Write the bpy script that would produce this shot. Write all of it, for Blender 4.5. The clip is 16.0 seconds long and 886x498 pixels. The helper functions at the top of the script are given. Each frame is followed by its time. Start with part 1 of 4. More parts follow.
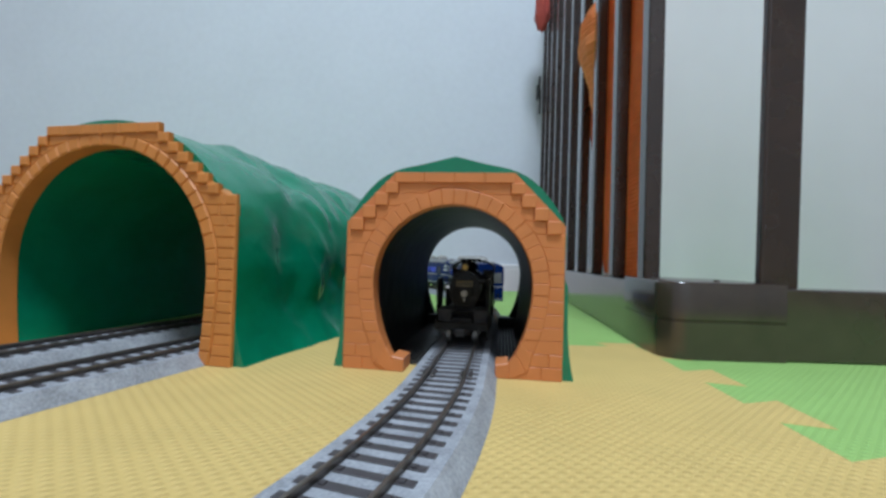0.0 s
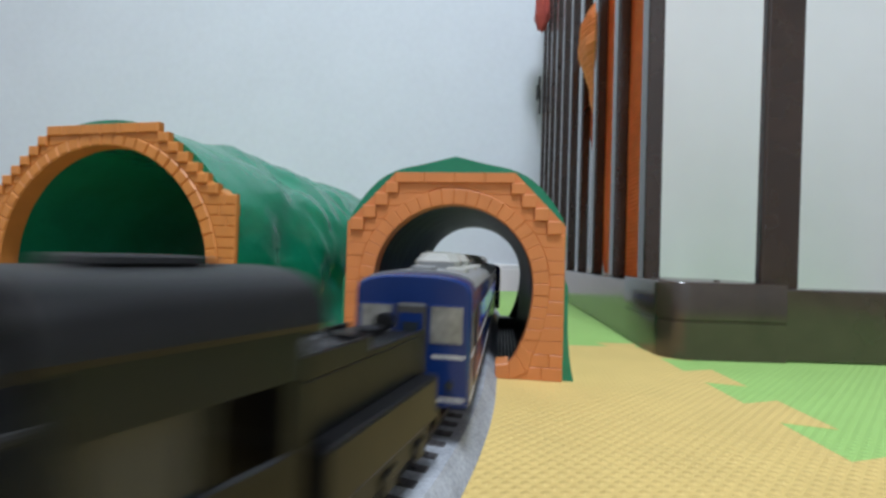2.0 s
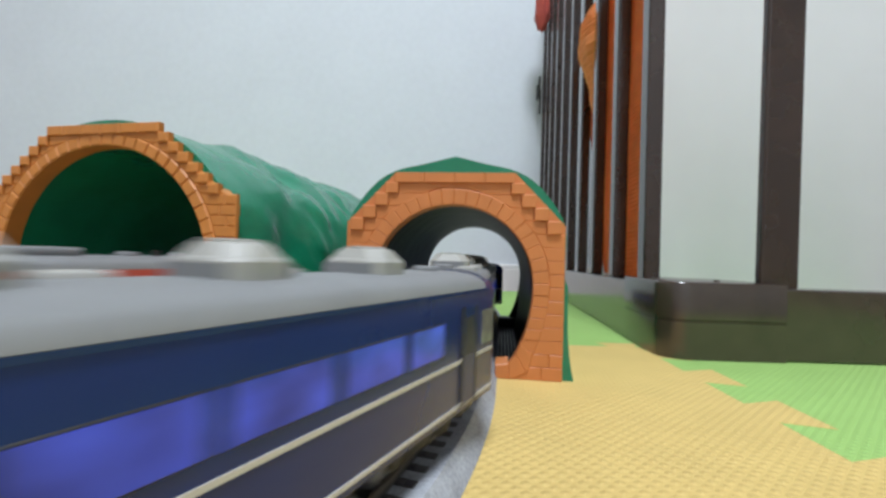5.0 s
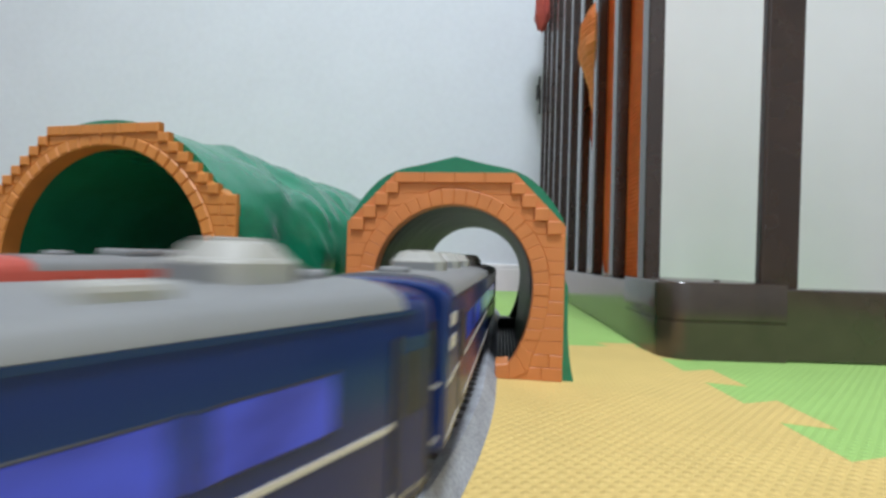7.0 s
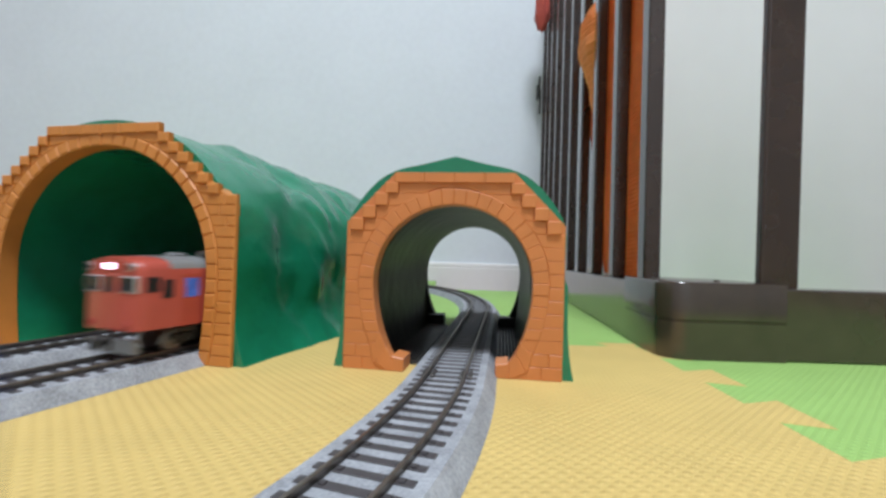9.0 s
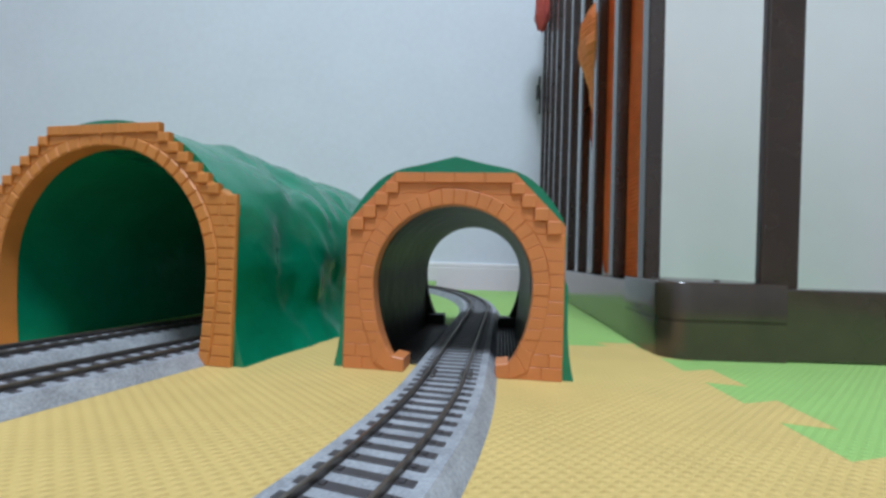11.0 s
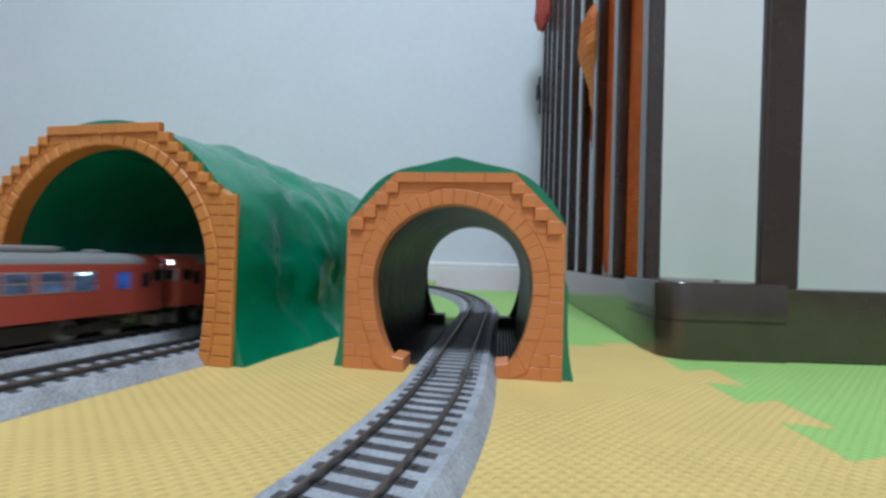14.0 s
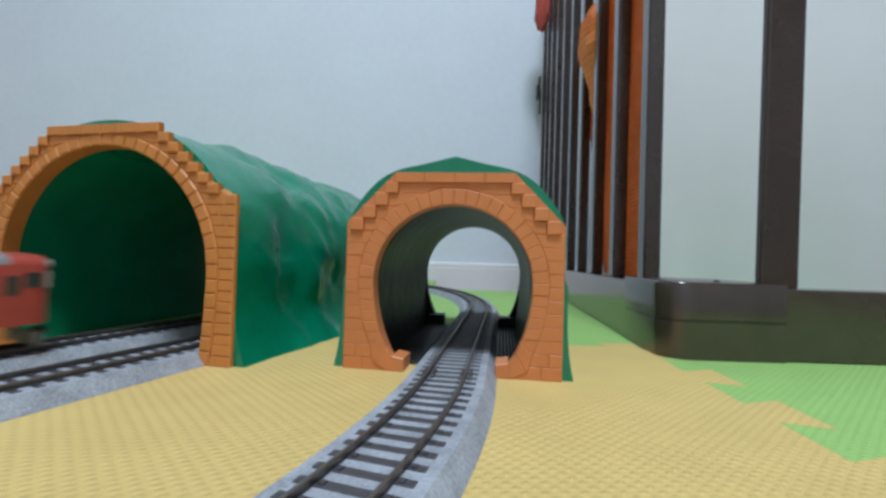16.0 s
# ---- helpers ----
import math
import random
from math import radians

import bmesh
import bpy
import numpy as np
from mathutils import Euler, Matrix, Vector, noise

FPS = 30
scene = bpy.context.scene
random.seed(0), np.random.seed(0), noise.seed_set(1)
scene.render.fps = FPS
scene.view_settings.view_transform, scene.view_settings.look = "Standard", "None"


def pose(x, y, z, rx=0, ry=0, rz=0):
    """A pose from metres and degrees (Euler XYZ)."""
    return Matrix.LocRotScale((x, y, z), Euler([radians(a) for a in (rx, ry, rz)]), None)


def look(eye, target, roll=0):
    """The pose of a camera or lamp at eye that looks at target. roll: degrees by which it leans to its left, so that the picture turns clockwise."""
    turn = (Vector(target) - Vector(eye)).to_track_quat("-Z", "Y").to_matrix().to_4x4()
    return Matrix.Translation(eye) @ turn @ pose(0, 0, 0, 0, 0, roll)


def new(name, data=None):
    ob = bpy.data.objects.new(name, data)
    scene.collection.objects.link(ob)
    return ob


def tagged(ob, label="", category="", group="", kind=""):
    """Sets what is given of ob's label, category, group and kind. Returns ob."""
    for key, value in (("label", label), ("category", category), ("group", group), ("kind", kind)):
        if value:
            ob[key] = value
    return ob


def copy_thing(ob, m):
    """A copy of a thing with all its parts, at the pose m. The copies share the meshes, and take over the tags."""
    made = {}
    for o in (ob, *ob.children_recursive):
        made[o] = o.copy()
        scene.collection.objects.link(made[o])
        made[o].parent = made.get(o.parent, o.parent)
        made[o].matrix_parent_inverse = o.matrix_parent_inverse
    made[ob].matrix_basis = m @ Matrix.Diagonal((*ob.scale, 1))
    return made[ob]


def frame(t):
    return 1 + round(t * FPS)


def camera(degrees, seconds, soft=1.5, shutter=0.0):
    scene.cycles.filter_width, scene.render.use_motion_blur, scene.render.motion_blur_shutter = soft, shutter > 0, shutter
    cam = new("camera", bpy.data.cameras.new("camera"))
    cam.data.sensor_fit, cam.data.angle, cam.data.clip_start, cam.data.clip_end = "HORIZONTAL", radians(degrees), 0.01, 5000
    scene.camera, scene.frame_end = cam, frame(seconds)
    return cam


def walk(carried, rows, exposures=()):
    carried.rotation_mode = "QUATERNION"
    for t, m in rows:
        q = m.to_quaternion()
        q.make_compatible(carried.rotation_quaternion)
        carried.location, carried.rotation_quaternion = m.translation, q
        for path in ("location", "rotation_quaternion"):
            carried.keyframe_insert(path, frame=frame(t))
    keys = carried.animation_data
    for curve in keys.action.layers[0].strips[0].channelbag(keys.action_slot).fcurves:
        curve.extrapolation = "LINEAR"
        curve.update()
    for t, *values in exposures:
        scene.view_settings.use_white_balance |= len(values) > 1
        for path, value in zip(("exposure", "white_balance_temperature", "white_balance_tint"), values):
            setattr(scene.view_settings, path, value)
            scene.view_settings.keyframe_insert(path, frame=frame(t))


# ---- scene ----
K = 0.0018          # metres per drawing unit: 9 units are the 16.5 mm gauge
cam = camera(90.3, 16.0, soft=2.9, shutter=1.0)
EYE = Vector((0, 0, 34.1 * K))
CAM_POSE = Matrix.Translation(EYE) @ pose(0, 0, 0, 91.0, 0, 0) @ pose(0, 0, 0, 0, 0, 1.8)
walk(cam, [(0, CAM_POSE), (16, CAM_POSE)],
     [(0, 0.0, 6130, 10), (1.0, 0.0, 6130, 10), (1.6, 0.14, 6330, 11), (2.5, 0.22, 6600, 13), (3.4, 0.3, 6700, 13),
      (9.2, 0.27, 6750, 13), (11.3, 0.04, 6130, 10), (16, 0.02, 6130, 10)])

# ---- world and light ----
world = bpy.data.worlds.new("room_world")
scene.world = world
world.use_nodes = True
world.node_tree.nodes["Background"].inputs[0].default_value = (0.75, 0.85, 1.0, 1)
world.node_tree.nodes["Background"].inputs[1].default_value = 0.15
lamp = bpy.data.lights.new("ceiling_lamp", "AREA")
lamp.shape, lamp.size, lamp.energy, lamp.color = "DISK", 0.62, 61.0, (0.765, 0.87, 1.0)
lamp_ob = new("ceiling_lamp", lamp)
lamp_ob.matrix_world = look((0.02, -0.58, 2.24), (0.02, -0.58, 0))


# ---- materials ----
def material(name, color, rough=0.5, metal=0.0, vary=0.08, scale=200.0, bump=0.0, bscale=800.0, spec=0.5, coat=0.0, emit=0.0, rnd=0.0, patchy=None, deep=0.0006):
    """Base colour with stains at a coarse and a fine scale, and relief."""
    m = bpy.data.materials.new(name)
    m.use_nodes = True
    nt = m.node_tree
    b = nt.nodes["Principled BSDF"]
    co = nt.nodes.new("ShaderNodeTexCoord")
    n1 = nt.nodes.new("ShaderNodeTexNoise")
    n1.inputs["Scale"].default_value = scale * 0.12
    n1.inputs["Detail"].default_value = 4
    n2 = nt.nodes.new("ShaderNodeTexNoise")
    n2.inputs["Scale"].default_value = scale
    n2.inputs["Detail"].default_value = 6
    add = nt.nodes.new("ShaderNodeMath")
    add.operation = "ADD"
    mr = nt.nodes.new("ShaderNodeMapRange")
    mr.inputs[1].default_value, mr.inputs[2].default_value = 0.7, 1.3
    mr.inputs[3].default_value, mr.inputs[4].default_value = 1 - vary, 1 + vary
    mul = nt.nodes.new("ShaderNodeVectorMath")
    mul.operation = "SCALE"
    mul.inputs[0].default_value = color
    for n in (n1, n2):
        nt.links.new(co.outputs["Object"], n.inputs["Vector"])
    nt.links.new(n1.outputs[0], add.inputs[0])
    nt.links.new(n2.outputs[0], add.inputs[1])
    nt.links.new(add.outputs[0], mr.inputs[0])
    last = mr.outputs[0]
    if rnd:
        oi = nt.nodes.new("ShaderNodeObjectInfo")
        rr = nt.nodes.new("ShaderNodeMapRange")
        rr.inputs[3].default_value, rr.inputs[4].default_value = 1 - rnd, 1 + rnd
        nt.links.new(oi.outputs["Random"], rr.inputs[0])
        mm = nt.nodes.new("ShaderNodeMath")
        mm.operation = "MULTIPLY"
        nt.links.new(last, mm.inputs[0])
        nt.links.new(rr.outputs[0], mm.inputs[1])
        last = mm.outputs[0]
    nt.links.new(last, mul.inputs["Scale"])
    nt.links.new(mul.outputs[0], b.inputs["Base Color"])
    b.inputs["Roughness"].default_value = rough
    b.inputs["Metallic"].default_value = metal
    b.inputs["Specular IOR Level"].default_value = spec
    b.inputs["Coat Weight"].default_value = coat
    b.inputs["Coat Roughness"].default_value = 0.12
    if rough > 0.08:
        r2 = nt.nodes.new("ShaderNodeMapRange")
        r2.inputs[1].default_value, r2.inputs[2].default_value = 0.3, 0.7
        r2.inputs[3].default_value, r2.inputs[4].default_value = rough * 0.85, min(1, rough * 1.15)
        nt.links.new(n1.outputs[0], r2.inputs[0])
        nt.links.new(r2.outputs[0], b.inputs["Roughness"])
    if bump:
        n3 = nt.nodes.new("ShaderNodeTexNoise")
        n3.inputs["Scale"].default_value = bscale
        n3.inputs["Detail"].default_value = 5
        bp = nt.nodes.new("ShaderNodeBump")
        bp.inputs["Strength"].default_value = bump
        bp.inputs["Distance"].default_value = deep
        nt.links.new(co.outputs["Object"], n3.inputs["Vector"])
        nt.links.new(n3.outputs[0], bp.inputs["Height"])
        nt.links.new(bp.outputs[0], b.inputs["Normal"])
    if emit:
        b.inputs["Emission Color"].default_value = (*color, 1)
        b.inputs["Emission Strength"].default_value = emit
        # Patchy: noise breaks up the glow that is put into window panes.
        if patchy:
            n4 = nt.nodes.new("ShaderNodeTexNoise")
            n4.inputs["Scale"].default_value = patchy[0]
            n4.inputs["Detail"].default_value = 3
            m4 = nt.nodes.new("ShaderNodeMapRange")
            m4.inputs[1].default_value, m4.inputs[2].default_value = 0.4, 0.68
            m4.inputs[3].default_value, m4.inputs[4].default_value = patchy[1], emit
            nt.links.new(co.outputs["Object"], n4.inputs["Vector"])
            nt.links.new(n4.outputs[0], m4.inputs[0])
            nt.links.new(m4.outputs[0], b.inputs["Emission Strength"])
    return m


WALLPAPER = material("wallpaper", (0.69, 0.73, 0.765), 0.85, vary=0.03, scale=60, bump=0.35, bscale=450)
WALL_BEIGE = material("beige_wallpaper", (0.60, 0.60, 0.60), 0.85, vary=0.05, scale=60, bump=0.3, bscale=450)
WHITE_TRIM = material("white_trim", (0.78, 0.76, 0.74), 0.4, vary=0.02, scale=60)
PANEL_WHITE = material("white_panel", (0.71, 0.725, 0.71), 0.45, vary=0.02, scale=20)
BROWN = material("brown_lacquer", (0.032, 0.017, 0.012), 0.2, vary=0.25, scale=40, bump=0.15, bscale=300, coat=0.4)
BROWN_BASE = material("brown_base", (0.046, 0.031, 0.022), 0.2, vary=0.2, scale=60, bump=0.04, bscale=500, coat=0.7)
ORANGE_BRICK = material("orange_plastic", (0.60, 0.205, 0.062), 0.45, vary=0.08, scale=80, bump=0.1, bscale=900)
AMBER_BRICK = material("amber_plastic", (0.58, 0.215, 0.045), 0.5, vary=0.1, scale=80, bump=0.12, bscale=700)
GREEN_HILL = material("green_plastic", (0.006, 0.195, 0.102), 0.18, vary=0.16, scale=50, bump=0.6, bscale=60, coat=0.0, spec=0.6, deep=0.0022)
BALLAST = material("ballast", (0.31, 0.325, 0.345), 0.85, vary=0.32, scale=900, bump=0.6, bscale=900)
TIE = material("sleeper", (0.062, 0.056, 0.058), 0.6, vary=0.2, scale=400)
RAIL = material("nickel_rail", (0.085, 0.076, 0.07), 0.45, metal=0.4, vary=0.2, scale=300)
RAIL_TOP = material("rail_head", (0.19, 0.165, 0.14), 0.42, metal=0.8, vary=0.1, scale=300)
BLACK = material("black_engine", (0.006, 0.006, 0.0065), 0.42, spec=0.3, vary=0.25, scale=250, bump=0.1, bscale=1500)
BLACK_MATT = material("black_matt", (0.02, 0.019, 0.019), 0.55, vary=0.3, scale=300)
BLUE = material("coach_blue", (0.005, 0.022, 0.112), 0.24, spec=0.45, vary=0.06, scale=120)
ROOF_GREY = material("roof_grey", (0.21, 0.215, 0.212), 0.55, vary=0.06, scale=150)
AC_GREY = material("unit_grey", (0.35, 0.342, 0.305), 0.5, vary=0.05, scale=200)
STRIPE = material("cream_stripe", (0.56, 0.545, 0.50), 0.4, vary=0.03)
VERMILION = material("vermilion", (0.44, 0.077, 0.052), 0.34, vary=0.05, scale=120)
UNDER = material("underframe", (0.022, 0.021, 0.02), 0.6, vary=0.3, scale=300)


# ---- mesh helpers ----
def part(name, bm, mat, parent=None, label="", smooth=False):
    me = bpy.data.meshes.new(name)
    bmesh.ops.recalc_face_normals(bm, faces=bm.faces)
    bm.to_mesh(me)
    bm.free()
    me.materials.append(mat)
    if smooth:
        for p in me.polygons:
            p.use_smooth = True
        me.set_sharp_from_angle(angle=radians(38))
    ob = new(name, me)
    ob.parent = parent
    if label:
        ob["label"] = label
    return ob


def box(bm, x0, x1, y0, y1, z0, z1, bevel=0.0, seg=1, m=None):
    """A box in drawing units, with its edges rounded."""
    g = bmesh.ops.create_cube(bm, size=1)
    vs = g["verts"]
    for v in vs:
        v.co = Vector(((x0 + x1) / 2 + v.co.x * (x1 - x0), (y0 + y1) / 2 + v.co.y * (y1 - y0), (z0 + z1) / 2 + v.co.z * (z1 - z0))) * K
    if bevel:
        es = {e for v in vs for e in v.link_edges}
        r = bmesh.ops.bevel(bm, geom=list(es), offset=bevel * K, segments=seg, affect="EDGES", profile=0.5)
        vs = list({v for f in r["faces"] for v in f.verts} | {v for v in vs if v.is_valid})
    if m:
        bmesh.ops.transform(bm, matrix=m, verts=vs)
    return bm


def cyl(bm, c, axis, r, length, seg=20, r2=None, bevel=0.0):
    """A cylinder or cone about c along axis 'x', 'y' or 'z'."""
    turn = {"x": Matrix.Rotation(radians(90), 4, "Y"), "y": Matrix.Rotation(radians(90), 4, "X"), "z": Matrix.Identity(4)}[axis]
    m = Matrix.Translation(Vector(c) * K) @ turn
    g = bmesh.ops.create_cone(bm, cap_ends=True, segments=seg, radius1=r * K, radius2=(r if r2 is None else r2) * K, depth=length * K, matrix=m)
    if bevel:
        es = [e for e in {e for v in g["verts"] for e in v.link_edges} if any(len(f.verts) > 4 for f in e.link_faces)]
        bmesh.ops.bevel(bm, geom=es, offset=bevel * K, segments=2, affect="EDGES", profile=0.5)
    return bm


def prism(bm, pts, y0, y1, axis="y"):
    """A closed outline, pushed through along y (outline in x, z) or along x (outline in y, z) or z (outline in x, y)."""
    put = {"y": lambda a, b, c: (a, c, b), "x": lambda a, b, c: (c, a, b), "z": lambda a, b, c: (a, b, c)}[axis]
    lo = [bm.verts.new(Vector(put(a, b, y0)) * K) for a, b in pts]
    hi = [bm.verts.new(Vector(put(a, b, y1)) * K) for a, b in pts]
    n = len(pts)
    for i in range(n):
        bm.faces.new((lo[i], lo[(i + 1) % n], hi[(i + 1) % n], hi[i]))
    bm.faces.new(lo)
    bm.faces.new(hi[::-1])
    if n > 12 and axis == "z":
        bmesh.ops.triangulate(bm, faces=[f for f in bm.faces if len(f.verts) > 4], ngon_method="EAR_CLIP")
    return bm


def band(bm, inner, outer, y0, y1):
    """A wall between two open outlines of equal count (x, z), pushed through along y."""
    v = [[bm.verts.new(Vector((a, y, b)) * K) for a, b in o] for y in (y0, y1) for o in (inner, outer)]
    n = len(inner)
    for i in range(n - 1):
        bm.faces.new((v[0][i], v[0][i + 1], v[1][i + 1], v[1][i]))
        bm.faces.new((v[2][i], v[3][i], v[3][i + 1], v[2][i + 1]))
        bm.faces.new((v[0][i], v[2][i], v[2][i + 1], v[0][i + 1]))
        bm.faces.new((v[1][i], v[1][i + 1], v[3][i + 1], v[3][i]))
    for i in (0, n - 1):
        bm.faces.new((v[0][i], v[1][i], v[3][i], v[2][i]))
    return bm


def empty(name, m=None):
    ob = new(name)
    ob.empty_display_size = 0.02
    if m:
        ob.matrix_world = m
    return ob


def B():
    return bmesh.new()


def place(x, y, z=0.0, rz=0.0):
    return pose(x * K, y * K, z * K, 0, 0, rz)


GLASS_DARK = material("dark_pane", (0.02, 0.025, 0.03), 0.08, vary=0.1, scale=100)
# Window light is put into the pane materials; no lamps stand inside the cars.
PANE_VIOLET_GLOW = material("glowing_violet_pane", (0.034, 0.060, 0.43), 0.1, vary=0.6, scale=110, spec=0.4, emit=0.46, patchy=(55.0, 0.06))
PANE_LIT = material("lit_pane", (0.07, 0.115, 0.21), 0.08, vary=0.5, scale=160, emit=0.55, patchy=(160.0, 0.05))
LAMP_GLINT = material("cabin_lamp", (0.75, 0.9, 1.0), 0.3, emit=3.2)
PANE_BLUE_GLOW = material("glowing_blue_pane", (0.04, 0.12, 0.46), 0.1, vary=0.4, scale=160, emit=0.36, patchy=(160.0, 0.08))
SIGN_LIT = material("lit_sign", (0.86, 0.72, 1.0), 0.3, emit=4.0)
HEADLAMP = material("lit_headlamp", (0.93, 0.95, 1.0), 0.3, emit=6.0)
WARM_LAMP = material("warm_headlamp", (0.45, 0.29, 0.06), 0.3, emit=0.06)
BRASS = material("dull_brass", (0.17, 0.135, 0.07), 0.4, metal=0.5, vary=0.2, scale=300)
CREAM = material("cream_disc", (0.36, 0.34, 0.28), 0.4, vary=0.1)
STEEL = material("grey_steel", (0.33, 0.33, 0.32), 0.35, metal=0.7, vary=0.2, scale=300)
DECK_GREY = material("deck_grey", (0.034, 0.034, 0.036), 0.7, vary=0.2, scale=300)
SKIRT_GREY = material("skirt_grey", (0.17, 0.17, 0.165), 0.5, vary=0.1)
SILVER = material("silver_frame", (0.55, 0.56, 0.57), 0.35, metal=0.6, vary=0.1)
DOOR_PANE = material("dim_pane", (0.02, 0.024, 0.04), 0.45, vary=0.4, scale=220)
DULL_PANE = material("grey_pane", (0.18, 0.178, 0.165), 0.15, vary=0.6, scale=220)
PALE = material("pale_plate", (0.72, 0.71, 0.66), 0.45, vary=0.05)
LINING = material("tunnel_lining", (0.014, 0.0145, 0.013), 0.42, vary=0.5, scale=60, spec=0.22, bump=0.7, bscale=80, deep=0.0012)
BASE_DARK = material("base_plastic", (0.04, 0.038, 0.034), 0.4, vary=0.3, scale=150)
CLOTH_ORANGE = material("orange_cloth", (0.92, 0.29, 0.09), 0.85, vary=0.12, scale=100)
CLOTH_RED = material("red_cloth", (0.42, 0.07, 0.05), 0.85, vary=0.15, scale=100)
COAL = material("coal", (0.012, 0.012, 0.013), 0.5, vary=0.4, scale=500, bump=0.6, bscale=500)


# ---- tracks: where they run ----
def smooth_path(segments, x, y, heading, step=1.0):
    """Points and headings (degrees right of +y) along straights (length,) and arcs (length, radius; left turn positive)."""
    pts = [(x, y, heading)]
    for seg in segments:
        n = max(1, int(round(seg[0] / step)))
        d = seg[0] / n
        for _ in range(n):
            turn = math.degrees(d / seg[1]) if len(seg) > 1 else 0.0
            h = radians(heading - turn / 2)
            x, y = x + math.sin(h) * d, y + math.cos(h) * d
            heading -= turn
            pts.append((x, y, heading))
    return pts


class Path:
    def __init__(self, fwd, back, x, y, heading, step=1.0):
        f = smooth_path(fwd, x, y, heading, step)
        b = smooth_path([(s[0], -s[1]) if len(s) > 1 else s for s in back], x, y, heading + 180, step)
        self.zero = len(b) - 1
        self.pts = [(px, py, h - 180) for px, py, h in b[:0:-1]] + f

    def at(self, q):
        i = min(max(q + self.zero, 0), len(self.pts) - 1.001)
        j = int(i)
        w = i - j
        a, b = self.pts[j], self.pts[j + 1]
        return tuple(a[k] * (1 - w) + b[k] * w for k in range(3))


ZR = 5.2            # top of the rails over the mat
# q = 0 at the near joint of the single track; q grows away from the eye
MAIN = Path([(138,), (760, 304)], [(1250, 304)], 2.1, 113.5, 8.0)
LEFT_H = 17.6
NL = Vector((0.953, -0.303))


def left_path(radius):
    cx, cy = -243.4, 93.0
    x, y = cx + NL.x * radius, cy + NL.y * radius
    return Path([(220,), (900, radius + 8)], [(480, radius), (260,)], x, y, LEFT_H)


NEAR_LEFT = left_path(143.2)
FAR_LEFT = left_path(108.0)


# ---- room ----
def slab(name, mat, x0, x1, y0, y1, z0, z1, label, category):
    bm = box(B(), x0, x1, y0, y1, z0, z1)
    return tagged(part(name, bm, mat), label, category, kind="structure")


WY = 640.0
FZ = -13.0           # wooden floor under the mats
slab("floor", material("floor_wood", (0.30, 0.19, 0.10), 0.4, vary=0.2, scale=30), -1100, 1100, -1000, WY + 60, FZ - 20, FZ, "wooden room floor under the play mats", "floor")
slab("wall_north", WALLPAPER, -1100, 1100, WY, WY + 60, FZ, 1330, "white textured wallpaper wall behind the tunnels", "wall")
slab("wall_south", WALL_BEIGE, -1100, 1100, -1060, -1000, FZ, 1330, "beige textured wallpaper wall", "wall")
slab("wall_west", WALL_BEIGE, -1160, -1100, -1000, WY, FZ, 1330, "beige textured wallpaper wall", "wall")
slab("wall_east", WALL_BEIGE, 1100, 1160, -1000, WY, FZ, 1330, "beige textured wallpaper wall", "wall")
slab("ceiling", WALLPAPER, -1160, 1160, -1060, WY + 60, 1330, 1360, "white ceiling", "ceiling")
bm = prism(B(), [(WY, FZ), (WY - 5, FZ), (WY - 5, 18.6), (WY - 3.6, 19.4), (WY - 4.4, 20.2), (WY - 4.0, 24.6), (WY - 2.6, 26.2), (WY, 26.2)], -1100, 1100, "x")
tagged(part("baseboard", bm, WHITE_TRIM), "white moulded baseboard along the wall", "baseboard", kind="structure")
bm = cyl(B(), (11, -322, 1290), "z", 190, 70, 48, bevel=12)
tagged(part("ceiling_light", bm, material("lamp_shade", (0.9, 0.9, 0.9), 0.4)), "round white ceiling light", "ceiling light")


# ---- play mats ----
def mat_material(name, color):
    m = material(name, color, 0.7, vary=0.06, scale=40)
    nt = m.node_tree
    b = nt.nodes["Principled BSDF"]
    co = nt.nodes.new("ShaderNodeTexCoord")
    mp = nt.nodes.new("ShaderNodeMapping")
    mp.inputs["Rotation"].default_value = (0, 0, radians(48))
    heights = []
    for dire, sc in (("X", 200), ("Y", 155)):
        w = nt.nodes.new("ShaderNodeTexWave")
        w.bands_direction = dire
        w.inputs["Scale"].default_value = sc / 6.2832 * 3.0
        w.inputs["Distortion"].default_value = 0.6
        w.inputs["Detail"].default_value = 1
        w.inputs["Detail Scale"].default_value = 0.4
        nt.links.new(mp.outputs[0], w.inputs["Vector"])
        heights.append(w)
    nt.links.new(co.outputs["Object"], mp.inputs["Vector"])
    mx = nt.nodes.new("ShaderNodeMath")
    mx.operation = "MULTIPLY"
    nt.links.new(heights[0].outputs["Fac"], mx.inputs[0])
    nt.links.new(heights[1].outputs["Fac"], mx.inputs[1])
    bp = nt.nodes.new("ShaderNodeBump")
    bp.inputs["Strength"].default_value = 0.7
    bp.inputs["Distance"].default_value = 0.0008
    nt.links.new(mx.outputs[0], bp.inputs["Height"])
    nt.links.new(bp.outputs[0], b.inputs["Normal"])
    return m


YELLOW = mat_material("yellow_foam", (0.63, 0.45, 0.15))
GREEN = mat_material("green_foam", (0.30, 0.50, 0.135))


def teeth(a, b, out, n, phase=0, depth=7.5):
    """An interlocking edge from a to b: dovetail teeth to the side out."""
    a, b, o = Vector(a), Vector(b), Vector(out)
    d = (b - a) / n
    pts = []
    for i in range(n):
        p = a + d * i
        if (i + phase) % 2:
            pts += [p + d * 0.1, p - d * 0.1 + o * depth, p + d * 1.1 + o * depth, p + d * 0.9]
    return [(v.x, v.y) for v in pts]


